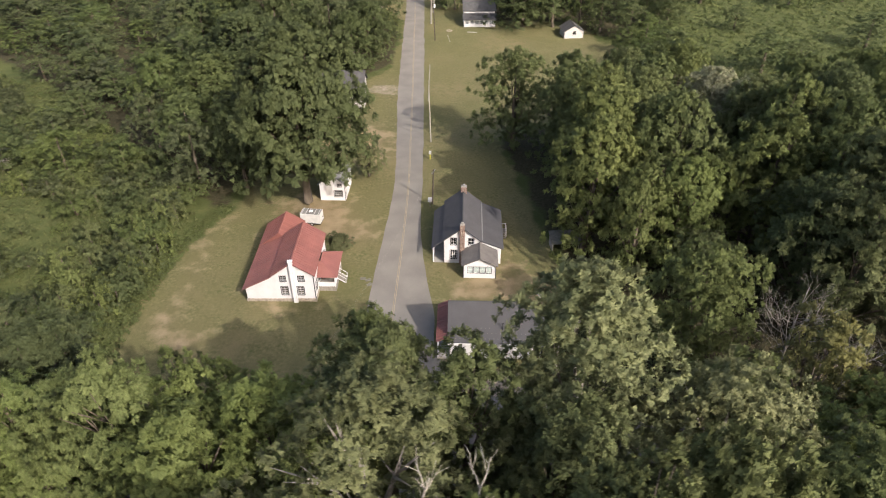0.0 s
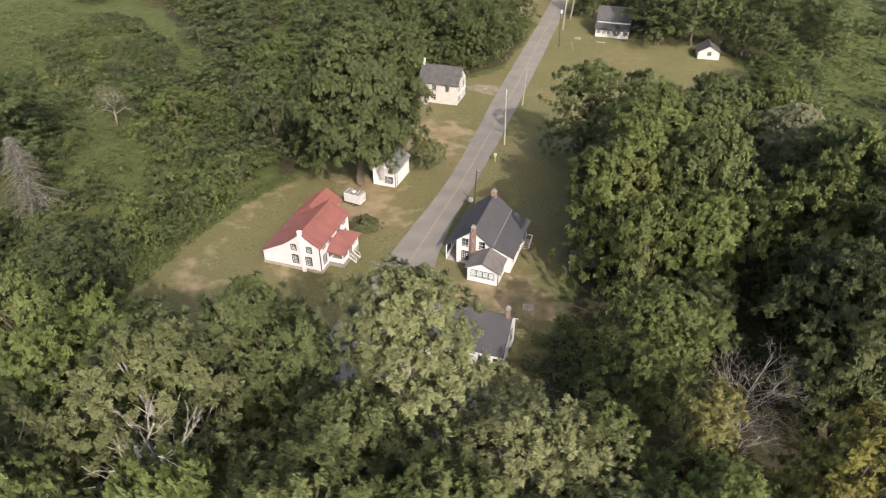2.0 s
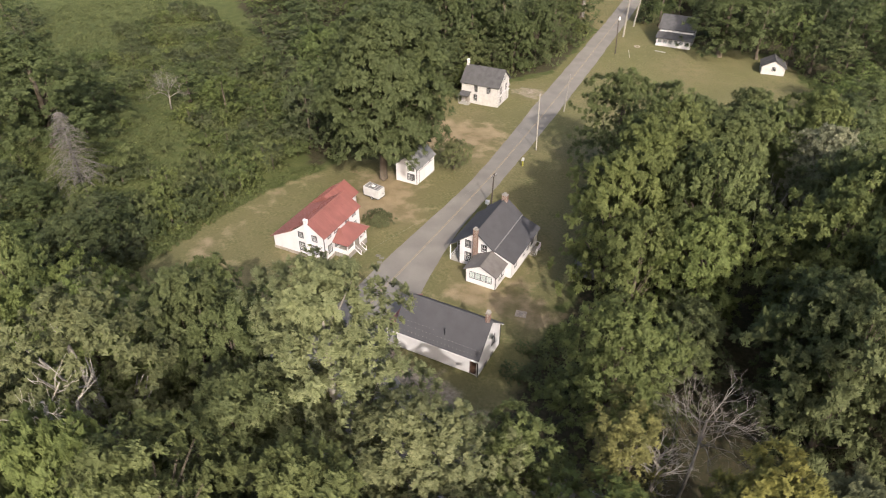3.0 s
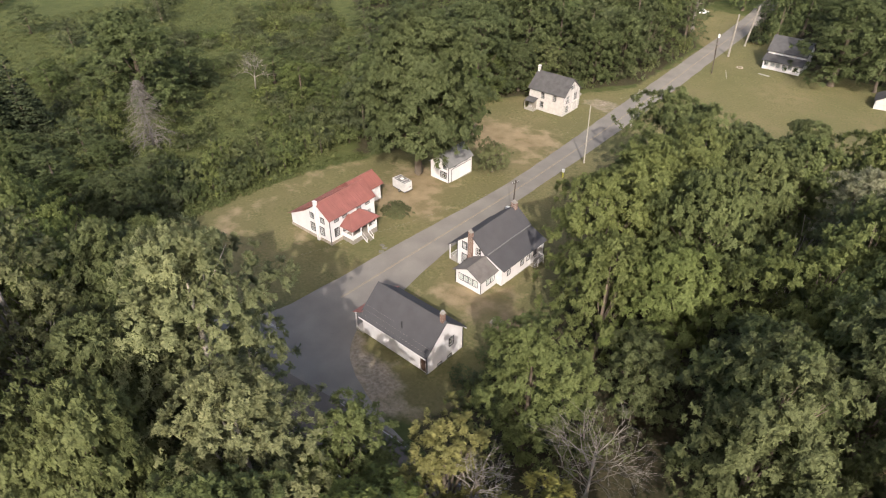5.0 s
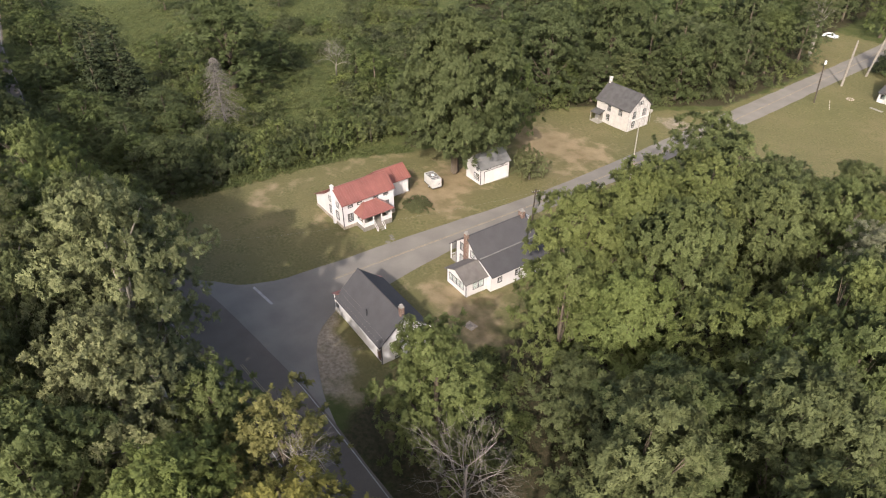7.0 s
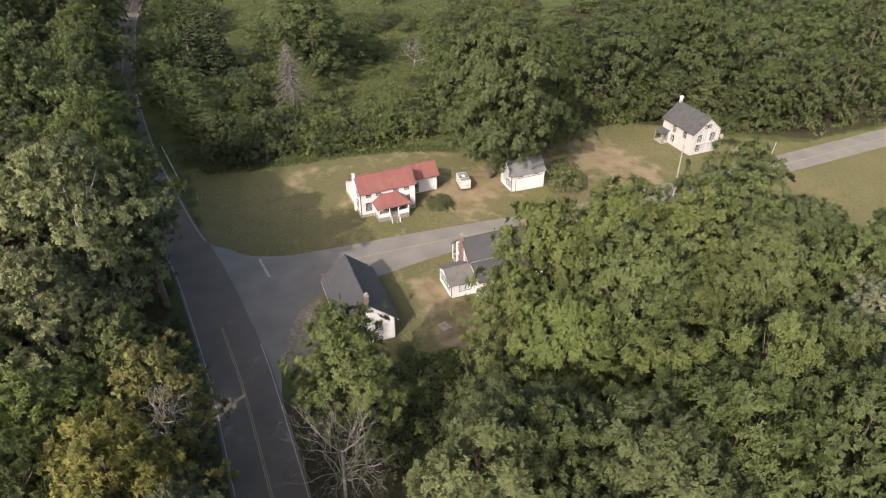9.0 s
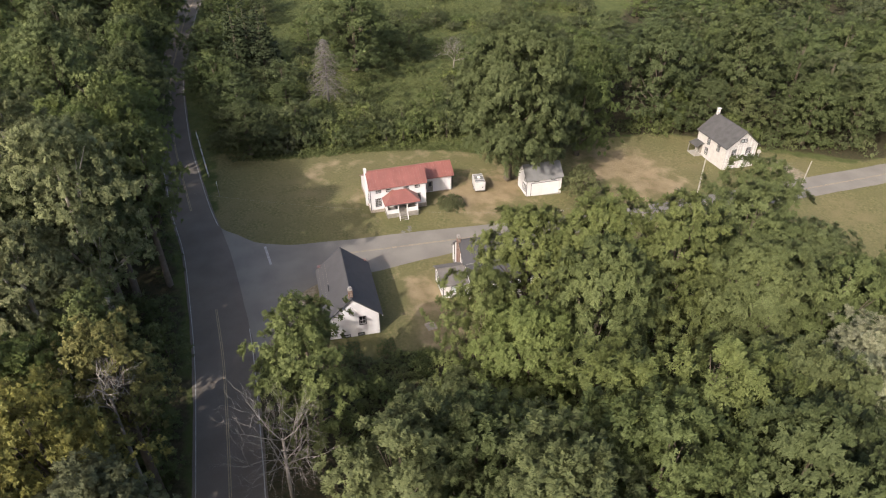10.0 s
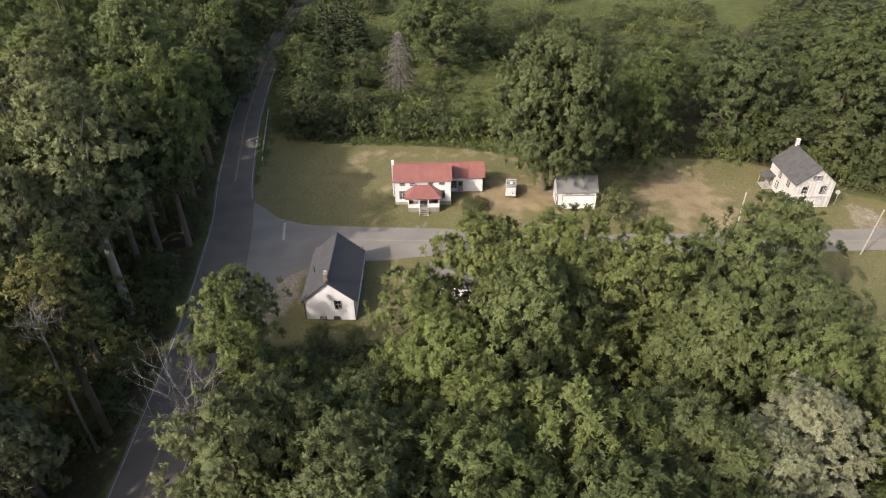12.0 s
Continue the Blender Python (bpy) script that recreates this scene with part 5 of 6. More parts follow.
def crown_lobes(r, r0, h0, h1, cnt, spread=0.3, shape="round"):
    """Clump centres over the outside of a crown of radius r0 between heights h0 and h1, with a few inside."""
    cs, rs = [], []
    golden = math.pi * (3 - math.sqrt(5))
    off = r.random() * 6
    lump = r.normal(size=6) * 0.16
    for k in range(cnt):
        f = (k + 0.5) / cnt
        z = 1 - 1.75 * f
        th = k * golden + off + r.normal() * 0.25
        ring = math.sqrt(max(0.0, 1 - z * z))
        if shape == "tall":
            ring = min(1.0, ring ** 0.8)
        wob = 1 + lump[0] * math.sin(th + lump[1] * 9) + lump[2] * math.sin(2 * th + lump[3] * 9) + lump[4] * math.sin(3 * th + 5 * z)
        reach = wob * (0.80 + 0.22 * r.random()) * (0.62 if r.random() < 0.14 else 1.0)
        mid, half = h0 + (h1 - h0) * 0.45, (h1 - h0) * 0.55
        zz = mid + z * half * (0.93 + 0.14 * r.random()) if z > 0 else mid + z * (h1 - h0) * 0.5
        rad = r0 * spread * math.exp(r.normal() * 0.32)
        cs.append((math.cos(th) * ring * r0 * reach * 0.82, math.sin(th) * ring * r0 * reach * 0.82, zz - rad * 0.5))
        rs.append(rad)
    return cs, rs


def trunk_mesh(name, mat, r, height, fork, cs, radius, limbs):
    bm = bmesh.new()
    lean = r.normal(size=2) * 0.25
    tip = Vector((lean[0], lean[1], height * 0.86))
    tube(bm, [(0, 0, -0.6), (0, 0, 0.5), (lean[0] * 0.4, lean[1] * 0.4, fork), tip], [radius * 1.5, radius, radius * 0.75, radius * 0.12], 8)
    pick = r.permutation(len(cs))[:limbs]
    for i in pick:
        c = Vector(cs[i]) * 0.82 + Vector((0, 0, cs[i][2] * 0.13))
        start = fork * 0.8 + (min(c.z, height * 0.8) - fork * 0.8) * 0.45
        start = max(fork * 0.7, min(start, height * 0.75))
        s = Vector((lean[0] * start / height, lean[1] * start / height, start))
        m = s.lerp(c, 0.5) + Vector((0, 0, 0.08 * height * (0.5 - r.random())))
        tube(bm, [s, m, c], [radius * 0.30, radius * 0.18, radius * 0.04], 5)
        for _ in range(2):
            e = c + Vector(r.normal(size=3) * 0.03 * height)
            tube(bm, [m.lerp(c, 0.4), e], [radius * 0.16, radius * 0.03], 4)
    return mesh_of(name, bm, mat, True)


def tree_kind(seed, r0, height, base, boughs, tufts, fronds, size, leaf, bark=BARK, spread=0.25, limbs=14, shape="round", name="tree", squash=0.56, stretch=0.7, hang=0.3):
    """One model of a tree, not yet placed: its two meshes and its own size."""
    r = np.random.default_rng(seed)
    cs, rs = crown_lobes(r, r0, height * base, height, boughs, spread, shape)
    mean = sum(rs) / len(rs)
    low = height * (base + 0.3 * (1 - base))
    counts = [max(2, round(tufts * (q / mean) ** 2 * (0.5 if c[2] < low else 1.0))) for c, q in zip(cs, rs)]
    cm = foliage(name + "_crown", leaf, cs, rs, counts, fronds, size, r, squash=squash, stretch=stretch, hang=hang)
    co = np.empty(len(cm.vertices) * 3)
    cm.vertices.foreach_get("co", co)
    co = co.reshape(-1, 3)
    fit = np.array((r0 / np.percentile(np.hypot(co[:, 0], co[:, 1]), 90),) * 2 + (height / np.percentile(co[:, 2], 99.7),))
    cm.vertices.foreach_set("co", (co * fit).reshape(-1))
    cs = [tuple(np.array(c) * fit) for c in cs]
    tm = trunk_mesh(name + "_trunk", bark, r, height, height * base * 0.9, cs, 0.045 * r0 + 0.014 * height, limbs)
    return tm, cm, r0, height


def plant(kind, x, y, radius, height, turn, label, category="tree", group="", name="tree", sink=0.0):
    tm, cm, r0, h0 = kind
    t = thing(name, label, category, pose(x, y, ground(x, y) - sink, 0, 0, turn), group)
    t.scale = (radius / r0, radius / r0, height / h0)
    for nm, me in (("trunk", tm), ("crown", cm)):
        ob = new(nm, me)
        ob.parent = t
    return t


def recoloured(kind, leaf, bark=None):
    tm, cm, r0, h0 = kind
    cm = cm.copy()
    cm.materials[0] = leaf
    if bark:
        tm = tm.copy()
        tm.materials[0] = bark
    return tm, cm, r0, h0


NEAR = [tree_kind(10 + k, 6.0, 31.0, 0.40, 62, 13, 19, 0.67, LEAF, name="near_tree", shape="tall" if k % 2 else "round", spread=0.25) for k in range(4)]
MID = [tree_kind(20 + k, 7.0, 22.5, 0.09, 62, 13, 18, 0.74, LEAF, name="leafy_tree", shape="round" if k % 2 else "tall", spread=0.26) for k in range(4)]
SYC = tree_kind(31, 7.0, 32.0, 0.40, 100, 12, 19, 0.60, LEAF_PALE, PALE_BARK, name="sycamore", spread=0.22, limbs=8, hang=0.1)
YEL = tree_kind(32, 4.5, 25.0, 0.45, 46, 8, 18, 0.55, LEAF_YELLOW, BARK, name="yellowing_tree", spread=0.21, limbs=22)
THIN = tree_kind(33, 6.5, 34.0, 0.46, 84, 8, 17, 0.56, LEAF_GREY, DEAD, name="thin_tree", spread=0.20, limbs=18, squash=0.5)
MAPLE = tree_kind(34, 10.0, 27.0, 0.19, 175, 15, 18, 0.80, LEAF_MAPLE, BARK, name="maple", spread=0.17, limbs=26, shape="tall", squash=0.5, hang=0.5)
FAR = [tree_kind(50 + k, 6.0, 16.0, 0.08, 38, 6, 7, 1.05, LEAF_DARK if k % 2 else LEAF_MAPLE, name="far_tree", spread=0.26, limbs=1) for k in range(4)]
FRUIT = tree_kind(35, 3.7, 6.3, 0.24, 32, 11, 14, 0.42, LEAF_GREY, name="fruit_tree", spread=0.27)
FAR_PALE = recoloured(FAR[2], LEAF_SCRUB)
SHRUB = [tree_kind(60 + k, 2.5, 3.2, 0.08, 18, 5, 9, 0.55, LEAF_DARK if k == 1 else LEAF, name="shrub", spread=0.32, limbs=0) for k in range(3)]
SHRUB_PALE = recoloured(SHRUB[1], LEAF_SCRUB)
NEAR_LIGHT = recoloured(NEAR[2], LEAF_LIGHT)
NEAR_YEL = recoloured(NEAR[0], LEAF_YELLOW)
MID_DARK = recoloured(MID[2], LEAF_DARK)
MID_LIGHT = recoloured(MID[1], LEAF_LIGHT)
NEAR_FAR = recoloured(FAR[0], LEAF)
MID_DEEP = [recoloured(k, LEAF_DARK) for k in MID]
placed = []


def stand(rows, kinds, label, group, sort="tree"):
    """Single trees at known places: x, y, crown radius, height of the top above sea level zero."""
    for i, (x, y, r, top) in enumerate(rows):
        plant(kinds[i % len(kinds)], x, y, r, top - ground(x, y), 77 * i, label, "tree", group)
        placed.append((x, y, r))


# the woods south of the through road
stand([(10.3, 33.0, 6.5, 34.6), (20.0, 29.5, 6.0, 29.0)], [SYC], "tall sycamore with pale grey-green leaves and light limbs", "sycamores by the road")
stand([(32, 38.2, 4.0, 25.6)], [YEL], "sparse yellowing tree with bare grey limbs", "yellowing trees")
stand([(41.3, 35.4, 5.0, 28.6)], [NEAR_YEL], "yellow-leaved tree at the wood's edge", "yellowing trees")
stand([(-4.5, 24.5, 6.8, 33.5), (-13, 17, 6.0, 31)], [THIN], "thinning grey-brown tree with bleached limbs", "woods by the through road")
stand([(1.8, 32.0, 4.8, 29), (-4.2, 32.6, 4.6, 29.5), (8.5, 25.5, 4.8, 30), (9.5, 16.5, 5.6, 35), (17.0, 21.5, 5.4, 32), (24.6, 35.6, 4.2, 24), (33, 29.5, 5.2, 26.5), (26, 23, 5.2, 29), (39, 27.5, 5.2, 26), (2, 17, 5.0, 32), (-8, 14, 5.4, 32), (-5.5, 37.0, 4.6, 27)],
      [NEAR[0], NEAR[1], NEAR[2], NEAR[3], MID[1]], "tall broad-leaved tree in the roadside woods", "woods by the through road")
stand([(46.8, 39.2, 4.6, 25.0)], [recoloured(NEAR[1], LEAF_GREY)], "grey-olive tree leaning over the road edge", "woods by the through road")
stand([(-13, 30.5, 4.8, 27), (-24.5, 32.0, 5.0, 28), (-34, 33.0, 5.2, 24.0), (-29, 33.2, 4.6, 24), (-19.5, 34.0, 4.6, 25), (-9, 27.5, 5.4, 27), (-18, 26.5, 5.4, 27), (-41, 32.0, 5.2, 21.5)], [recoloured(NEAR[k], LEAF_LIGHT) for k in (1, 3, 0)], "light green tree at the edge of the roadside woods", "woods by the through road")
stand([(-50, 29.6, 6.2, 19), (-59, 29.4, 6.4, 20.5), (-68, 28.6, 6.6, 19), (-78, 27.8, 6.8, 21), (-88, 27.2, 6.4, 19.5), (-99, 27.2, 7.0, 21), (-110, 27.6, 6.6, 19), (-122, 28.0, 7.2, 21), (-136, 28.2, 7.0, 20), (-150, 29.4, 7.2, 21)],
      [MID_DEEP[1], MID_DEEP[0], MID[3], MID_DEEP[2]], "leafy tree overhanging the through road", "woods by the through road")
# east of the shop and the white house
stand([(28.8, 55.0, 6.2, 21.0)], [MID[2]], "round-crowned walnut tree behind the corner shop", "woods behind the houses")
stand([(22.0, 82.5, 6.8, 22.6), (23.5, 91.0, 7.6, 23.6), (26.5, 100, 7.6, 23.8), (27.2, 75.0, 5.0, 19.5), (33.5, 86, 6.6, 25), (34, 106, 7.2, 21.0), (23.5, 112, 7.4, 21.6), (14.5, 122, 7.2, 19.0), (28, 118.5, 7.0, 17.5), (51, 97, 7.0, 23), (47.5, 81, 7.2, 23.8), (35.3, 69, 5.0, 12.5)],
      [MID[0], MID[1], MID[3], MID[2]], "broad walnut tree at the edge of the lawn", "woods behind the houses")
stand([(38.5, 113.5, 6.2, 20.5), (36.0, 124, 6.0, 18.5), (46, 121, 6.4, 21)], [MID[3], MID[0], MID[2]], "lower leafy tree at the back of the woods", "woods behind the houses")
stand([(34.4, 78, 6.0, 19.0)], [MID_LIGHT], "bright green maple among darker trees", "woods behind the houses")
stand([(49.5, 60.5, 7.0, 25.6), (47.5, 67, 7.0, 21.8), (56, 70.5, 7.0, 27.0), (55, 79.5, 7.2, 27.2), (50.5, 87.0, 6.8, 26.8), (58, 89, 7.0, 26.5), (62, 62, 7.0, 26.5), (63, 98, 7.0, 24.5)],
      [MID[3], MID_DEEP[0], MID[1], MID_DEEP[2]], "tall leafy tree in the woods", "woods behind the houses")
stand([(47.5, 108, 5.6, 20.5), (51, 103, 4.6, 20.5)], [recoloured(SYC, LEAF_SILVER)], "pale silvery-leaved tree in the woods", "woods behind the houses")
# around the red-roofed house
stand([(-24.0, 98.2, 9.9, 30.2)], [MAPLE], "huge old maple shading the garage", "")
stand([(-32, 117, 6.4, 18.5), (-36.5, 104, 6, 17), (-42.5, 141, 8.4, 21.0), (-42, 162, 8.5, 22), (-52, 170, 9, 22), (-47, 124, 7.5, 17), (-24, 168, 5.5, 13), (-21, 178, 5.5, 14), (-20, 190, 5.5, 14), (-21, 203, 5.5, 14)],
      [MID_DEEP[2], MID_DEEP[1], recoloured(MID[0], LEAF_MAPLE), MID_DEEP[3]], "dark broad-leaved tree behind the lawn", "trees behind the lawns")
stand([(-36, 150.5, 5.0, 9.5), (-33, 158.5, 4.8, 8.5), (-28, 164.5, 4.4, 6.5), (-39.5, 145, 4.4, 8.0), (-31.5, 153, 3.0, 3.2)], [MID_DEEP[1], MID[3], MID_DEEP[2]], "young leafy tree behind the weathered farmhouse", "trees behind the lawns")
stand([(25.0, 206.5, 10.0, 19.0)], [MID_DARK], "large dark broad-leaved tree beside the far farmhouse", "trees by the farmhouse")
stand([(48, 134, 6, 15.5), (54, 145, 6, 13), (51, 156, 5.5, 9), (58, 159, 6, 11), (54, 169, 5.5, 7.5), (61, 174, 6, 9), (53, 182, 5, 5), (59, 188, 5.5, 7)], [FAR[1], FAR[0], FAR[3]], "young broad-leaved tree beside the far lawn", "field edge trees")
stand([(-21, 227, 5.0, 16)], [recoloured(THIN, LEAF_GREY)], "grey half-bare tree by the far road", "trees by the farmhouse")
stand([(35, 208.5, 6.5, 16), (43, 207, 5.5, 13), (49, 203, 6, 10), (-17, 262, 6.5, 16), (4, 228, 5.0, 13), (56, 196, 5.5, 9)], [FAR[1], FAR[0], FAR[3]], "dark broad-leaved tree beside the far farmhouse", "trees by the farmhouse")
stand([(-92, 80, 11.5, 22.5), (-46.5, 50.5, 6.0, 12.0), (-80, 60, 5, 8), (-58, 48, 5, 9), (-70, 60, 4, 6.5), (-86, 112, 5.5, 8)], [MID_DARK, MID_DARK, FAR[2]], "leafy tree among the scrub", "trees behind the lawns")
stand([(-14.3, 109.3, 3.4, 4.9)], [FRUIT], "small round fruit tree beside the garage", "")


# ---- conifers and dead trees ----
def conifer_kind(seed, height, r0, leaf, size=0.42, per=42):
    r = np.random.default_rng(seed)
    cs, rs = [], []
    for k in range(30):
        f = k / 29
        ring = r0 * (1 - f) ** 0.9 + 0.1
        for j in range(max(2, int(9 * (1 - f)) + 1)):
            th = r.random() * math.tau
            cs.append((math.cos(th) * ring * 0.7, math.sin(th) * ring * 0.7, height * (0.06 + 0.93 * f)))
            rs.append(0.26 * ring + 0.14)
    cm = leaves_mesh("conifer_crown", leaf, cs, rs, [max(6, int(per * q)) for q in rs], size, squash=0.5, droop=0.75, flat=0.3, r=r)
    tm = trunk_mesh("conifer_trunk", BARK, r, height, height * 0.15, cs, 0.25, 8)
    return tm, cm, r0, height


SPRUCE = conifer_kind(71, 18, 3.6, NEEDLE)
for x, y, r, h in ((-95.0, 50.0, 5.0, 21.0), (-96.5, 56.5, 5.6, 19.5), (-103, 53, 4.6, 18), (-1.2, 229, 3.0, 17)):
    plant(SPRUCE, x, y, r, h, 30 * x, "dark spruce with a pointed top and drooping boughs", "conifer", "spruces", "spruce")
    placed.append((x, y, r))


def dead_conifer(x, y, height, reach):
    """Grey skeleton of a spruce: whorls of drooping limbs hung with twigs."""
    r = np.random.default_rng(72)
    t = thing("dead_conifer", "dead grey conifer with drooping bare limbs and twigs", "conifer", pose(x, y, ground(x, y)))
    bm = bmesh.new()
    tube(bm, [(0, 0, -0.3), (0.1, 0, height * 0.5), (0, 0.1, height)], [0.24, 0.16, 0.03], 7)
    part("trunk", bm, DEAD_GREY, t, smooth=True)
    for k in range(19):
        f = 0.10 + 0.88 * (k + 0.4 * r.random()) / 18.4
        bm = bmesh.new()
        for j in range(8):
            th, n = j * math.tau / 8 + r.random() * 0.6 + k, reach * (1 - f) ** 0.8 * (0.45 + 0.75 * r.random()) + 0.25
            d = Vector((math.cos(th), math.sin(th), 0))
            side = Vector((-d.y, d.x, 0))
            a = Vector((0, 0, height * f))
            ps = [a, a + d * n * 0.5 + Vector((0, 0, 0.05 * n)), a + d * n - Vector((0, 0, 0.22 * n))]
            tube(bm, ps, [0.05, 0.035, 0.015], 4)
            for q in range(12):
                p = ps[0].lerp(ps[1], q / 5) if q < 5 else ps[1].lerp(ps[2], (q - 4) / 7)
                e = p + d * 0.25 + side * (0.55 * r.normal()) - Vector((0, 0, 0.35 + 0.55 * r.random()))
                tube(bm, [p, e], [0.030, 0.012], 3)
        part("limb_whorl", bm, DEAD_GREY, t, smooth=True)
    placed.append((x, y, 3.5))


dead_conifer(-71.2, 70.0, 15.6, 7.0)


def bare_tree(x, y, height, spread, seed, label, mat=DEAD, depth=4, reach=0.0, low=0.7, limb=0.09, count=7):
    r = np.random.default_rng(seed)
    t = thing("dead_tree", label, "tree", pose(x, y, ground(x, y)), "dead trees")
    bm = bmesh.new()
    stem = [Vector((0, 0, -0.3)), Vector((0.2, 0.1, height * 0.35)), Vector((0.1, 0.4, height - 3.5))]
    tube(bm, stem, [0.22, 0.18, 0.12], 7)
    part("trunk", bm, mat, t, smooth=True)

    def branch(bm, p, d, length, rad, level):
        q = p + d * length * 0.5 + Vector(r.normal(size=3)) * length * 0.08
        e = q + (d + Vector(r.normal(size=3)) * 0.25).normalized() * length * 0.5
        tube(bm, [p, q, e], [rad, rad * 0.75, rad * 0.45], 4)
        if level:
            for _ in range(3):
                nd = (d + Vector(r.normal(size=3)) * 0.6 + Vector((0, 0, 0.12))).normalized()
                branch(bm, p.lerp(e, 0.45 + 0.55 * r.random()), nd, length * 0.68, rad * 0.5, level - 1)

    for k in range(count):
        th = k * 0.9 + r.random()
        bm = bmesh.new()
        p = stem[1].lerp(stem[2], low + (1 - low) * r.random())
        branch(bm, p, Vector((math.cos(th) * spread, math.sin(th) * spread, 0.7 + 0.5 * r.random())).normalized(), reach or 1.8 + 1.8 * spread, limb, depth - 1)
        part("branch", bm, mat, t, smooth=True)
    return t


bare_tree(38.0, 51.4, 16.0, 0.9, 81, "dead tree with a tangle of bare grey twigs", DEAD, 4, 3.8, 0.2, 0.06, 16)
bare_tree(34.5, 38.0, 22.5, 0.3, 82, "dead tree with bleached forked limbs")
bare_tree(1.2, 18.2, 34.0, 0.6, 83, "dead snag with pale broken limbs", PALE_BARK, 3, 2.6, 0.6)
bare_tree(-1.6, 19.0, 32.5, 0.6, 84, "dead snag with pale broken limbs", PALE_BARK, 3, 2.4, 0.6)


def bare_stems(x, y, label):
    """Several dead stems standing close together."""
    r = np.random.default_rng(85)
    t = thing("dead_tree", label, "tree", pose(x, y, ground(x, y)), "dead trees")
    for k in range(8):
        bm = bmesh.new()
        a = Vector((r.normal() * 1.5, r.normal() * 1.2, -0.3))
        h = 11 + 5 * r.random()
        b = a + Vector((r.normal() * 0.5, r.normal() * 0.5, h * 0.55))
        c = b + Vector((r.normal() * 0.7, r.normal() * 0.7, h * 0.45))
        tube(bm, [a, b, c], [0.13, 0.09, 0.03], 5)
        for _ in range(3):
            p = b.lerp(c, r.random())
            tube(bm, [p, p + Vector((r.normal() * 0.6, r.normal() * 0.6, 0.9))], [0.035, 0.012], 4)
        part("stem", bm, PALE_BARK, t, smooth=True)


bare_stems(41.5, 103.8, "cluster of pale bare stems in the woods")
bare_tree(-86.0, 106.0, 8.0, 0.9, 88, "dead tree with bare grey twigs in the scrub", DEAD, 5, 3.4, 0.0)


# ---- low shelter under the walnut trees ----
shelter = thing("shelter", "low open shelter with a grey sheet roof under the trees", "shelter", pose(17.4, 83.2, ground(19, 84), 0, 0, 4))
for sx, sy in ((0.1, 0.1), (4.3, 0.1), (0.1, 2.3), (4.3, 2.3)):
    boxpart("post", GREY_WOOD, shelter, sx - 0.06, sy - 0.06, -0.2, sx + 0.06, sy + 0.06, 1.55 + 0.2 * sy)
bm = bmesh.new()
slab(bm, [Vector((-0.2, -0.3, 1.55)), Vector((4.7, -0.3, 1.55)), Vector((4.7, 2.7, 2.15)), Vector((-0.2, 2.7, 2.15))], 0.05)
part("roof", bm, PATH_STONE, shelter, "grey sheet roof")
boxpart("back_wall", GREY_WOOD, shelter, 0.0, 2.36, 0.0, 4.4, 2.42, 1.9)
boxpart("side_wall", GREY_WOOD, shelter, -0.02, 0.16, 0.0, 0.04, 2.24, 1.5)


# ---- scattered woods and scrub ----
def scatter(poly, step, kinds, radius, height, label, group, skip=0.0, sort="tree", name="tree", gap=0.75, seed=1, keep=None, single=None):
    """Fills a stretch of land with plants; single(x, y) picks those that are things of their own, the others form one mass."""
    r = np.random.default_rng(seed)
    xs, ys = [p[0] for p in poly], [p[1] for p in poly]
    mass = []
    for gy in np.arange(min(ys), max(ys), step * 0.87):
        for gx in np.arange(min(xs), max(xs), step):
            x, y = gx + r.normal() * step * 0.24 + (step / 2 if int(gy / step) % 2 else 0), gy + r.normal() * step * 0.24
            f, k, tn = r.random(3)
            if not inside(poly, x, y) or r.random() < skip or (keep and not keep(x, y)):
                continue
            rad = radius * (0.78 + 0.44 * f)
            if any((x - a) ** 2 + (y - b) ** 2 < (gap * (rad + c)) ** 2 for a, b, c in placed):
                continue
            kind, tall = kinds[int(k * len(kinds))], height * (0.78 + 0.4 * f) * (0.9 + 0.2 * tn)
            if single and single(x, y):
                plant(kind, x, y, rad, tall, 360 * tn, label, sort, group, name)
            else:
                mass.append((kind, x, y, rad, tall, math.tau * tn))
    if mass:
        thicket(group.replace(" ", "_"), mass, "dense mass of " + group, sort)


def arrays(me, cache={}):
    if me.name not in cache:
        me.calc_loop_triangles()
        co, tri = np.empty(len(me.vertices) * 3), np.empty(len(me.loop_triangles) * 3, dtype=np.int32)
        me.vertices.foreach_get("co", co)
        me.loop_triangles.foreach_get("vertices", tri)
        dome, tuft = np.zeros(len(me.vertices) * 3), np.zeros(len(me.vertices))
        if "dome" in me.attributes:
            me.attributes["dome"].data.foreach_get("vector", dome)
            me.attributes["tuft"].data.foreach_get("value", tuft)
        cache[me.name] = co.reshape(-1, 3), tri.reshape(-1, 3), dome.reshape(-1, 3), tuft
    return cache[me.name]


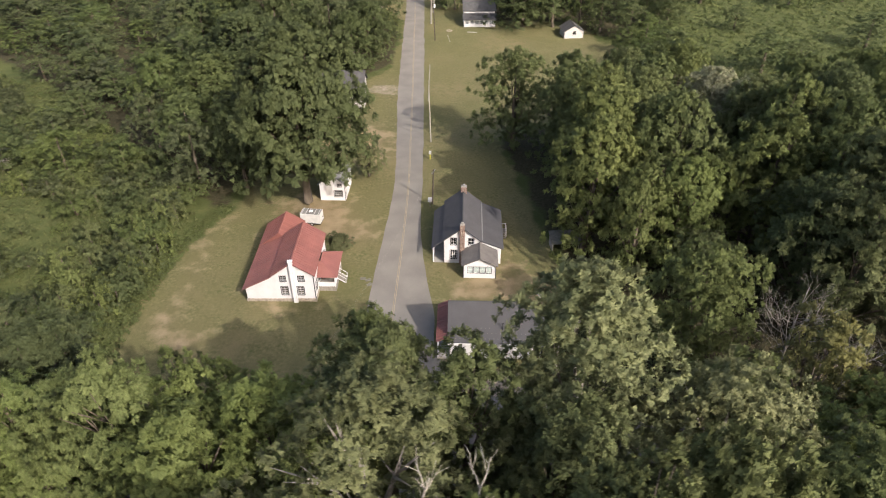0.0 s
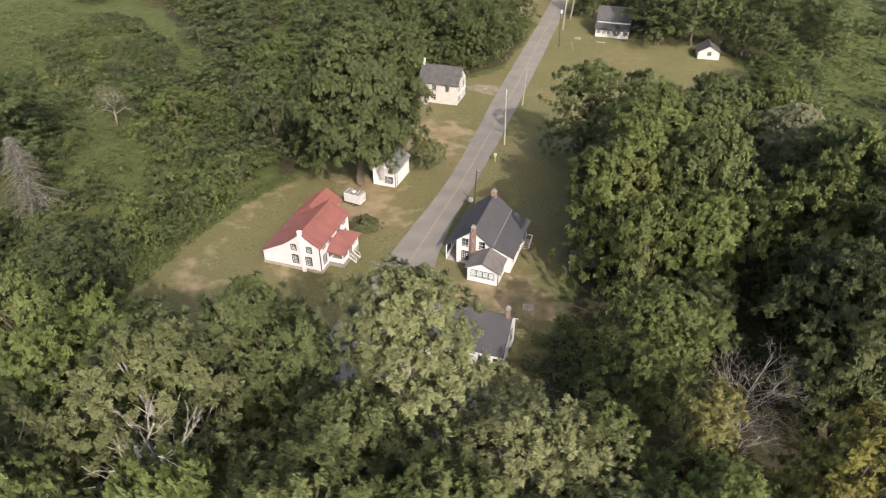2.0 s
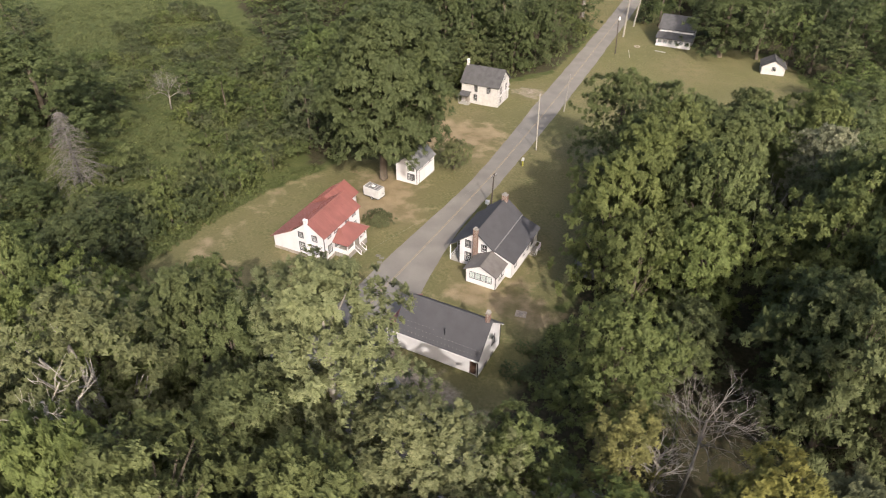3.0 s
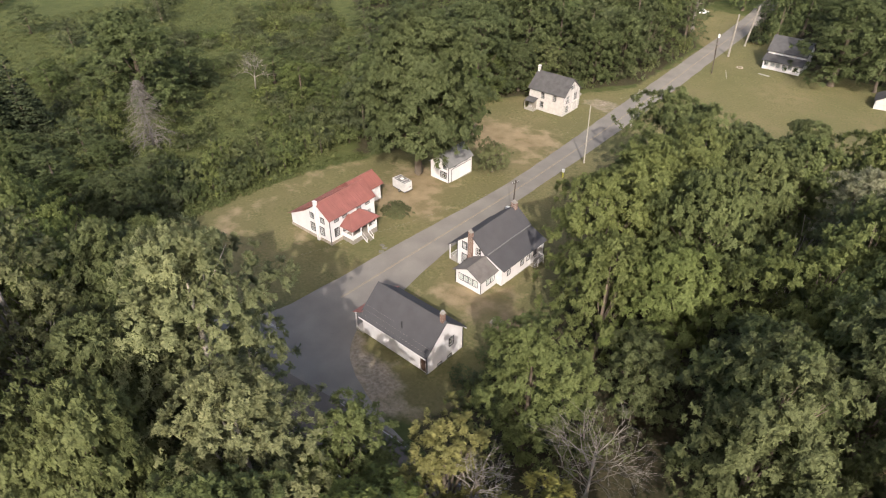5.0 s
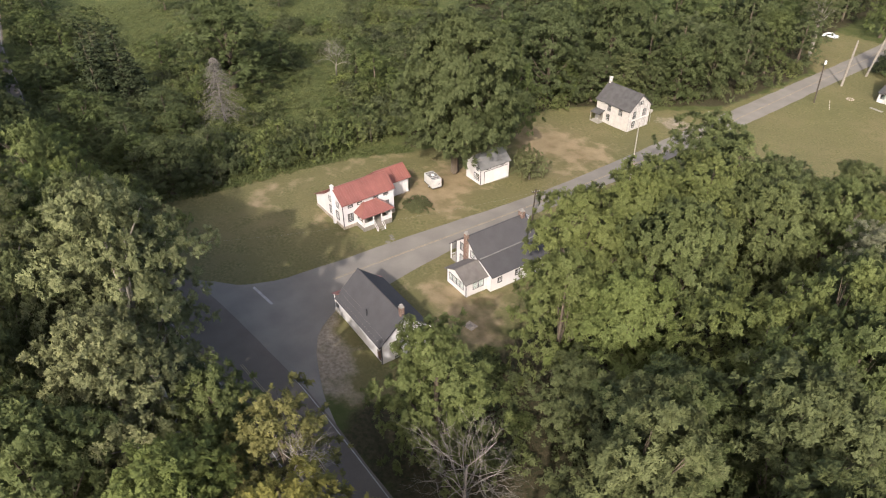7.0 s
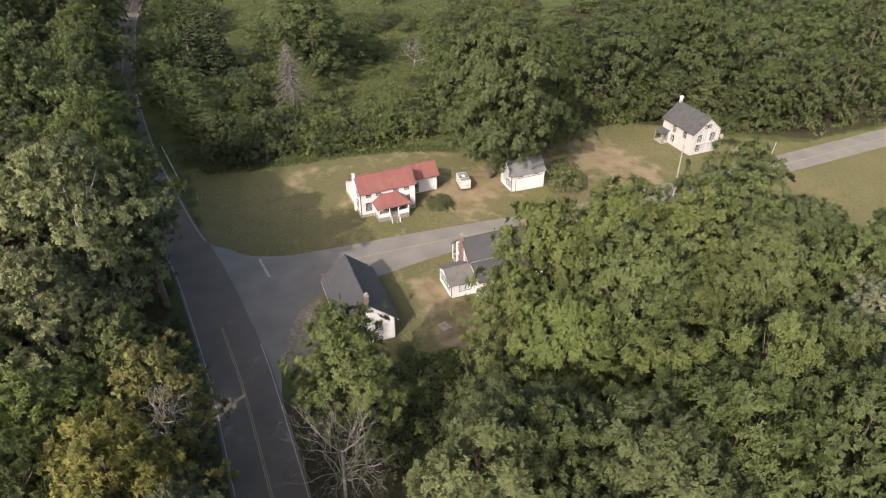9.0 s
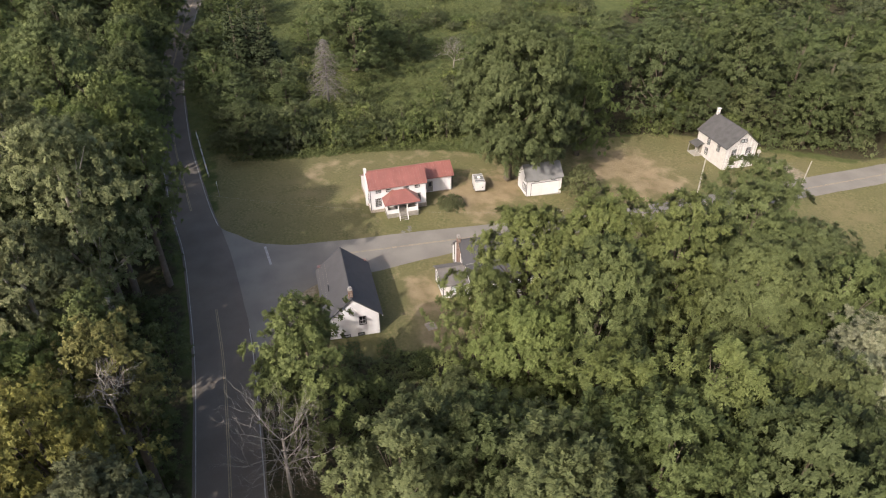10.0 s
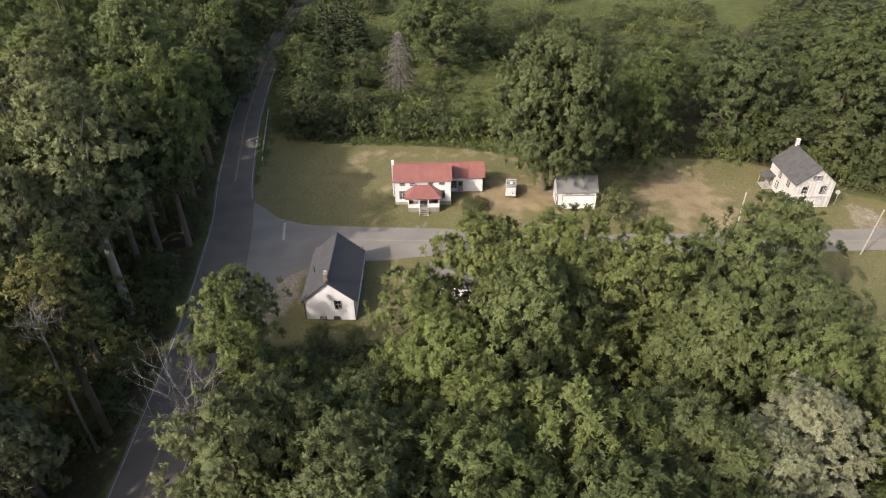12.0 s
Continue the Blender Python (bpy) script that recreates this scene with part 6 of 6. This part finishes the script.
def thicket(name, rows, label, sort):
    """Many plants too far off to pick apart, in one mesh."""
    cos, tris, mats, tints, domes, tufts, slots, base = [], [], [], [], [], [], [], 0
    for kind, x, y, rad, tall, turn in rows:
        tm, cm, r0, h0 = kind
        c, s = math.cos(turn), math.sin(turn)
        for me in (tm, cm):
            co, tri, dome, tuft = arrays(me)
            if me.materials[0] not in slots:
                slots.append(me.materials[0])
            q = co * (rad / r0, rad / r0, tall / h0)
            cos.append(np.stack([q[:, 0] * c - q[:, 1] * s + x, q[:, 0] * s + q[:, 1] * c + y, q[:, 2] + ground(x, y)], 1))
            tris.append(tri + base)
            mats.append(np.full(len(tri), slots.index(me.materials[0])))
            domes.append(np.stack([dome[:, 0] * c - dome[:, 1] * s, dome[:, 0] * s + dome[:, 1] * c, dome[:, 2]], 1))
            tufts.append(tuft)
            tints.append(np.full(len(co), (x * 7.31 + y * 3.77) % 1.0))
            base += len(co)
    co, tri = np.concatenate(cos), np.concatenate(tris)
    me = triangles(name, None, co, tri)
    for m in slots:
        me.materials.append(m)
    me.polygons.foreach_set("material_index", np.concatenate(mats).astype(np.int32))
    me.attributes.new("tint", "FLOAT", "POINT").data.foreach_set("value", np.concatenate(tints))
    leaf_tone(me, np.concatenate(domes), np.concatenate(tufts))
    me.update(calc_edges=True)
    return tagged(new(name, me), label, "woods" if sort == "tree" else "scrub", kind="stuff")


CLEARINGS = [(-83, 95, 15, 8.5), (-66, 87, 9, 7), (-108, 101, 9, 6), (-57, 80, 3, 3), (-80, 76, 6, 4), (-143, 132, 14, 12), (-95, 107, 9, 6), (-185, 158, 28, 18), (-160, 105, 22, 15), (-122, 62, 10, 7), (-104, 84, 8, 5), (-58, 76, 4, 3)]
glade = lambda x, y: any(((x - a) / c) ** 2 + ((y - b) / d) ** 2 < 1 for a, b, c, d in CLEARINGS)
clearing = lambda x, y: noise.noise((x * 0.028 + 3.1, y * 0.028, 0.5)) > -0.05 and not glade(x, y)
always = lambda x, y: True
HOLLOWS = [(39, 48, 6.5, 64), (40, 64, 5.5, 74), (40.5, 84, 6.5, 104), (30, 60, 8, 72), (37, 101, 9.5, 128)]
scatter([(-45, 6), (-12, 0), (14, 6), (36, 12), (52, 26), (52, 35), (20, 36), (-10, 35), (-45, 31)], 7.6, NEAR + [NEAR_LIGHT], 5.2, 24, "tall broad-leaved tree in the roadside woods", "roadside woods", seed=2, gap=0.60, single=always)
scatter([(-230, -95), (-150, -80), (-90, -45), (-45, -8), (-45, 30), (-60, 28.5), (-120, 26), (-190, 31), (-230, 34)], 12.6, FAR + [NEAR_FAR], 7.4, 22, "leafy tree in the southern woods", "southern woods", seed=3, single=lambda x, y: x > -75 and y > 8)
scatter([(30, 60), (38, 51.5), (66, 52), (74, 80), (84, 118), (58, 120), (38, 118), (30, 124), (21, 120), (24, 100), (26, 86), (30, 72)], 8.1, MID + [MID_DEEP[1], MID_DEEP[2]], 6.0, 21.5, "leafy tree in the woods behind the houses", "woods behind the houses", seed=4, gap=0.62, single=always, keep=lambda x, y: not any(abs(x - a) < c and b < y < d for a, b, c, d in HOLLOWS))
scatter([(-39, 96), (-37, 112), (-39, 130), (-38, 142), (-24, 162), (-15, 175), (-14, 215), (-28, 235), (-32, 330), (-70, 330), (-70, 150), (-58, 118)], 9.4, FAR + [FAR_PALE], 6.4, 16, "broad-leaved tree in the hillside woods", "western woods", seed=6, single=lambda x, y: x > -48 and y < 215)
scatter([(-70, 140), (-70, 330), (-150, 330), (-150, 200), (-90, 150)], 12.0, FAR + [FAR_PALE, FAR_PALE], 6.2, 9, "low tree on the overgrown hillside", "hillside scrub trees", seed=16, skip=0.1, keep=lambda x, y: not glade(x, y))
# trees added out of view, to throw shade over the through road and its bank
scatter([(50, 8), (82, 8), (82, 41), (50, 38)], 7.5, FAR, 5.4, 18, "tall unseen tree added to shade the road", "eastern roadside woods", seed=17)
scatter([(-58, 43.5), (-58, 50), (-120, 49), (-200, 56), (-200, 44), (-158, 41), (-120, 39.5), (-95, 39)], 6.5, FAR, 4.2, 8.5, "roadside tree north of the through road", "hedgerow trees", seed=18, single=lambda x, y: x > -90)
scatter(WOOD_NORTH, 10.5, FAR, 6.3, 16, "broad-leaved tree in the northern woods", "northern woods", seed=7, single=lambda x, y: y < 232)
scatter([(36, 124), (100, 116), (104, 136), (78, 138), (60, 150), (36, 138)], 6.8, FAR + [FAR_PALE], 5.0, 9.5, "young tree at the field's edge", "field edge trees", seed=8, single=lambda x, y: y < 150)
scatter([(80, 165), (165, 150), (200, 300), (90, 300)], 28, FAR, 5.5, 10, "lone tree in the rough field", "field trees", seed=9)
scatter([(-240, 40), (-62, 44), (-45, 44), (-44, 95), (-62, 118), (-90, 150), (-150, 200), (-150, 330), (-240, 330)], 14.0, FAR + [FAR_PALE], 4.6, 8.5, "small tree in the overgrown meadow", "meadow trees", seed=10, skip=0.25, keep=lambda x, y: clearing(x, y) and not (-72 < x < -44 and 70 < y < 108), single=lambda x, y: x > -85)
scatter([(-12, 256), (4, 250), (4, 330), (-12, 330)], 9, FAR, 6, 15, "broad-leaved tree in the northern woods", "far roadside trees", seed=11, skip=0.4)
scatter([(-130, 45), (-60, 46), (-46, 46), (-45, 95), (-40, 98), (-64, 122), (-95, 150), (-150, 180)], 4.8, SHRUB + [SHRUB_PALE], 2.9, 3.4, "dense green shrub in the overgrown meadow", "meadow scrub", sort="shrub", name="shrub", seed=12, gap=0.5, keep=lambda x, y: not glade(x, y) and (noise.noise((x * 0.05 + 3.1, y * 0.05, 0.5)) > -0.3 or x > -52), single=lambda x, y: x > -58 and y < 100)
scatter([(-45, 29.5), (-10, 33.5), (20, 36), (62, 36.5), (62, 40), (20, 38.7), (-10, 36.2), (-45, 32)], 4.4, FAR, 2.7, 6.5, "young tree at the edge of the roadside woods", "roadside saplings", seed=19, gap=0.2, single=always)
scatter([(-130, 55), (-60, 56), (-50, 60), (-50, 95), (-64, 118), (-110, 140)], 5.5, SHRUB + [SHRUB_PALE], 1.5, 1.3, "low weedy shrub in the meadow", "meadow weeds", sort="shrub", name="shrub", seed=20, gap=0.4, skip=0.6)
scatter([(-57, 60), (-46, 56), (-44.5, 92), (-50, 97), (-57, 90)], 4.7, SHRUB, 3.3, 4.8, "dense green thicket shrub beside the lawn", "lawn edge thicket", sort="shrub", name="shrub", seed=31, gap=0.35, single=always)
scatter([(-40, 110), (-37.5, 112), (-39, 130), (-36, 144), (-23, 163), (-15.5, 176), (-14.5, 214), (-17.5, 214), (-19, 178), (-28, 166), (-42, 146), (-43, 128)], 4.2, SHRUB, 2.5, 3.4, "leafy shrub at the foot of the woods", "wood edge shrubs", sort="shrub", name="shrub", seed=32, gap=0.1, single=always)
scatter([(15, 60), (22, 57), (34, 58), (34, 64), (27, 72), (18, 72)], 2.6, SHRUB, 1.7, 1.5, "low bramble behind the shop", "brambles", sort="shrub", name="shrub", seed=13, gap=0.3, single=always)
BUSH = tree_kind(64, 2.5, 1.9, 0.02, 36, 12, 16, 0.34, LEAF_GREY, name="garden_bush", spread=0.3, limbs=0, squash=0.9)
plant(BUSH, -17.3, 84.4, 2.4, 1.9, 40, "low rounded bush beside the red-roofed house", "shrub", "", "shrub")


scatter([(-12, 22), (46, 20), (53, 36), (20, 35), (-12, 33)], 5.2, SHRUB, 3.0, 5.0, "shrub under the roadside trees", "roadside underwood", sort="shrub", name="shrub", seed=33, gap=0.12, single=always)


# ---- grass ----
def grass(name, poly, density, size, height, label, seed, keep=None):
    r = np.random.default_rng(seed)
    xs, ys = [p[0] for p in poly], [p[1] for p in poly]
    pts = []
    cnt = int((max(xs) - min(xs)) * (max(ys) - min(ys)) * density)
    for x, y in zip(r.uniform(min(xs), max(xs), cnt), r.uniform(min(ys), max(ys), cnt)):
        if inside(poly, x, y) and (not keep or keep(x, y)):
            pts.append((x, y, ground(x, y) + height * 0.3 * r.random()))
    me = leaves_mesh(name, GRASS, pts, [height] * len(pts), [5] * len(pts), size, squash=0.6, droop=0.0, flat=0.5, r=r, simple=True, ruffle=0.3)
    return tagged(new(name, me), label, "grass", kind="stuff")


grass("meadow_grass", [(-190, 44), (-62, 45), (-44, 46), (-43.5, 95), (-62, 120), (-95, 155), (-190, 190)], 0.9, 0.44, 0.45, "tall rough meadow grass and weeds", 21)
grass("field_grass", [(62, 150), (165, 140), (240, 260), (70, 240)], 0.35, 0.8, 0.5, "tall rough field grass", 22)
grass("verge_grass", [(-46, 44), (-42.6, 54), (-42, 75), (-40.5, 86), (-37, 96), (-39.5, 98), (-44, 86), (-46, 75)], 5.0, 0.4, 0.45, "uncut grass along the lawn's edge", 23)
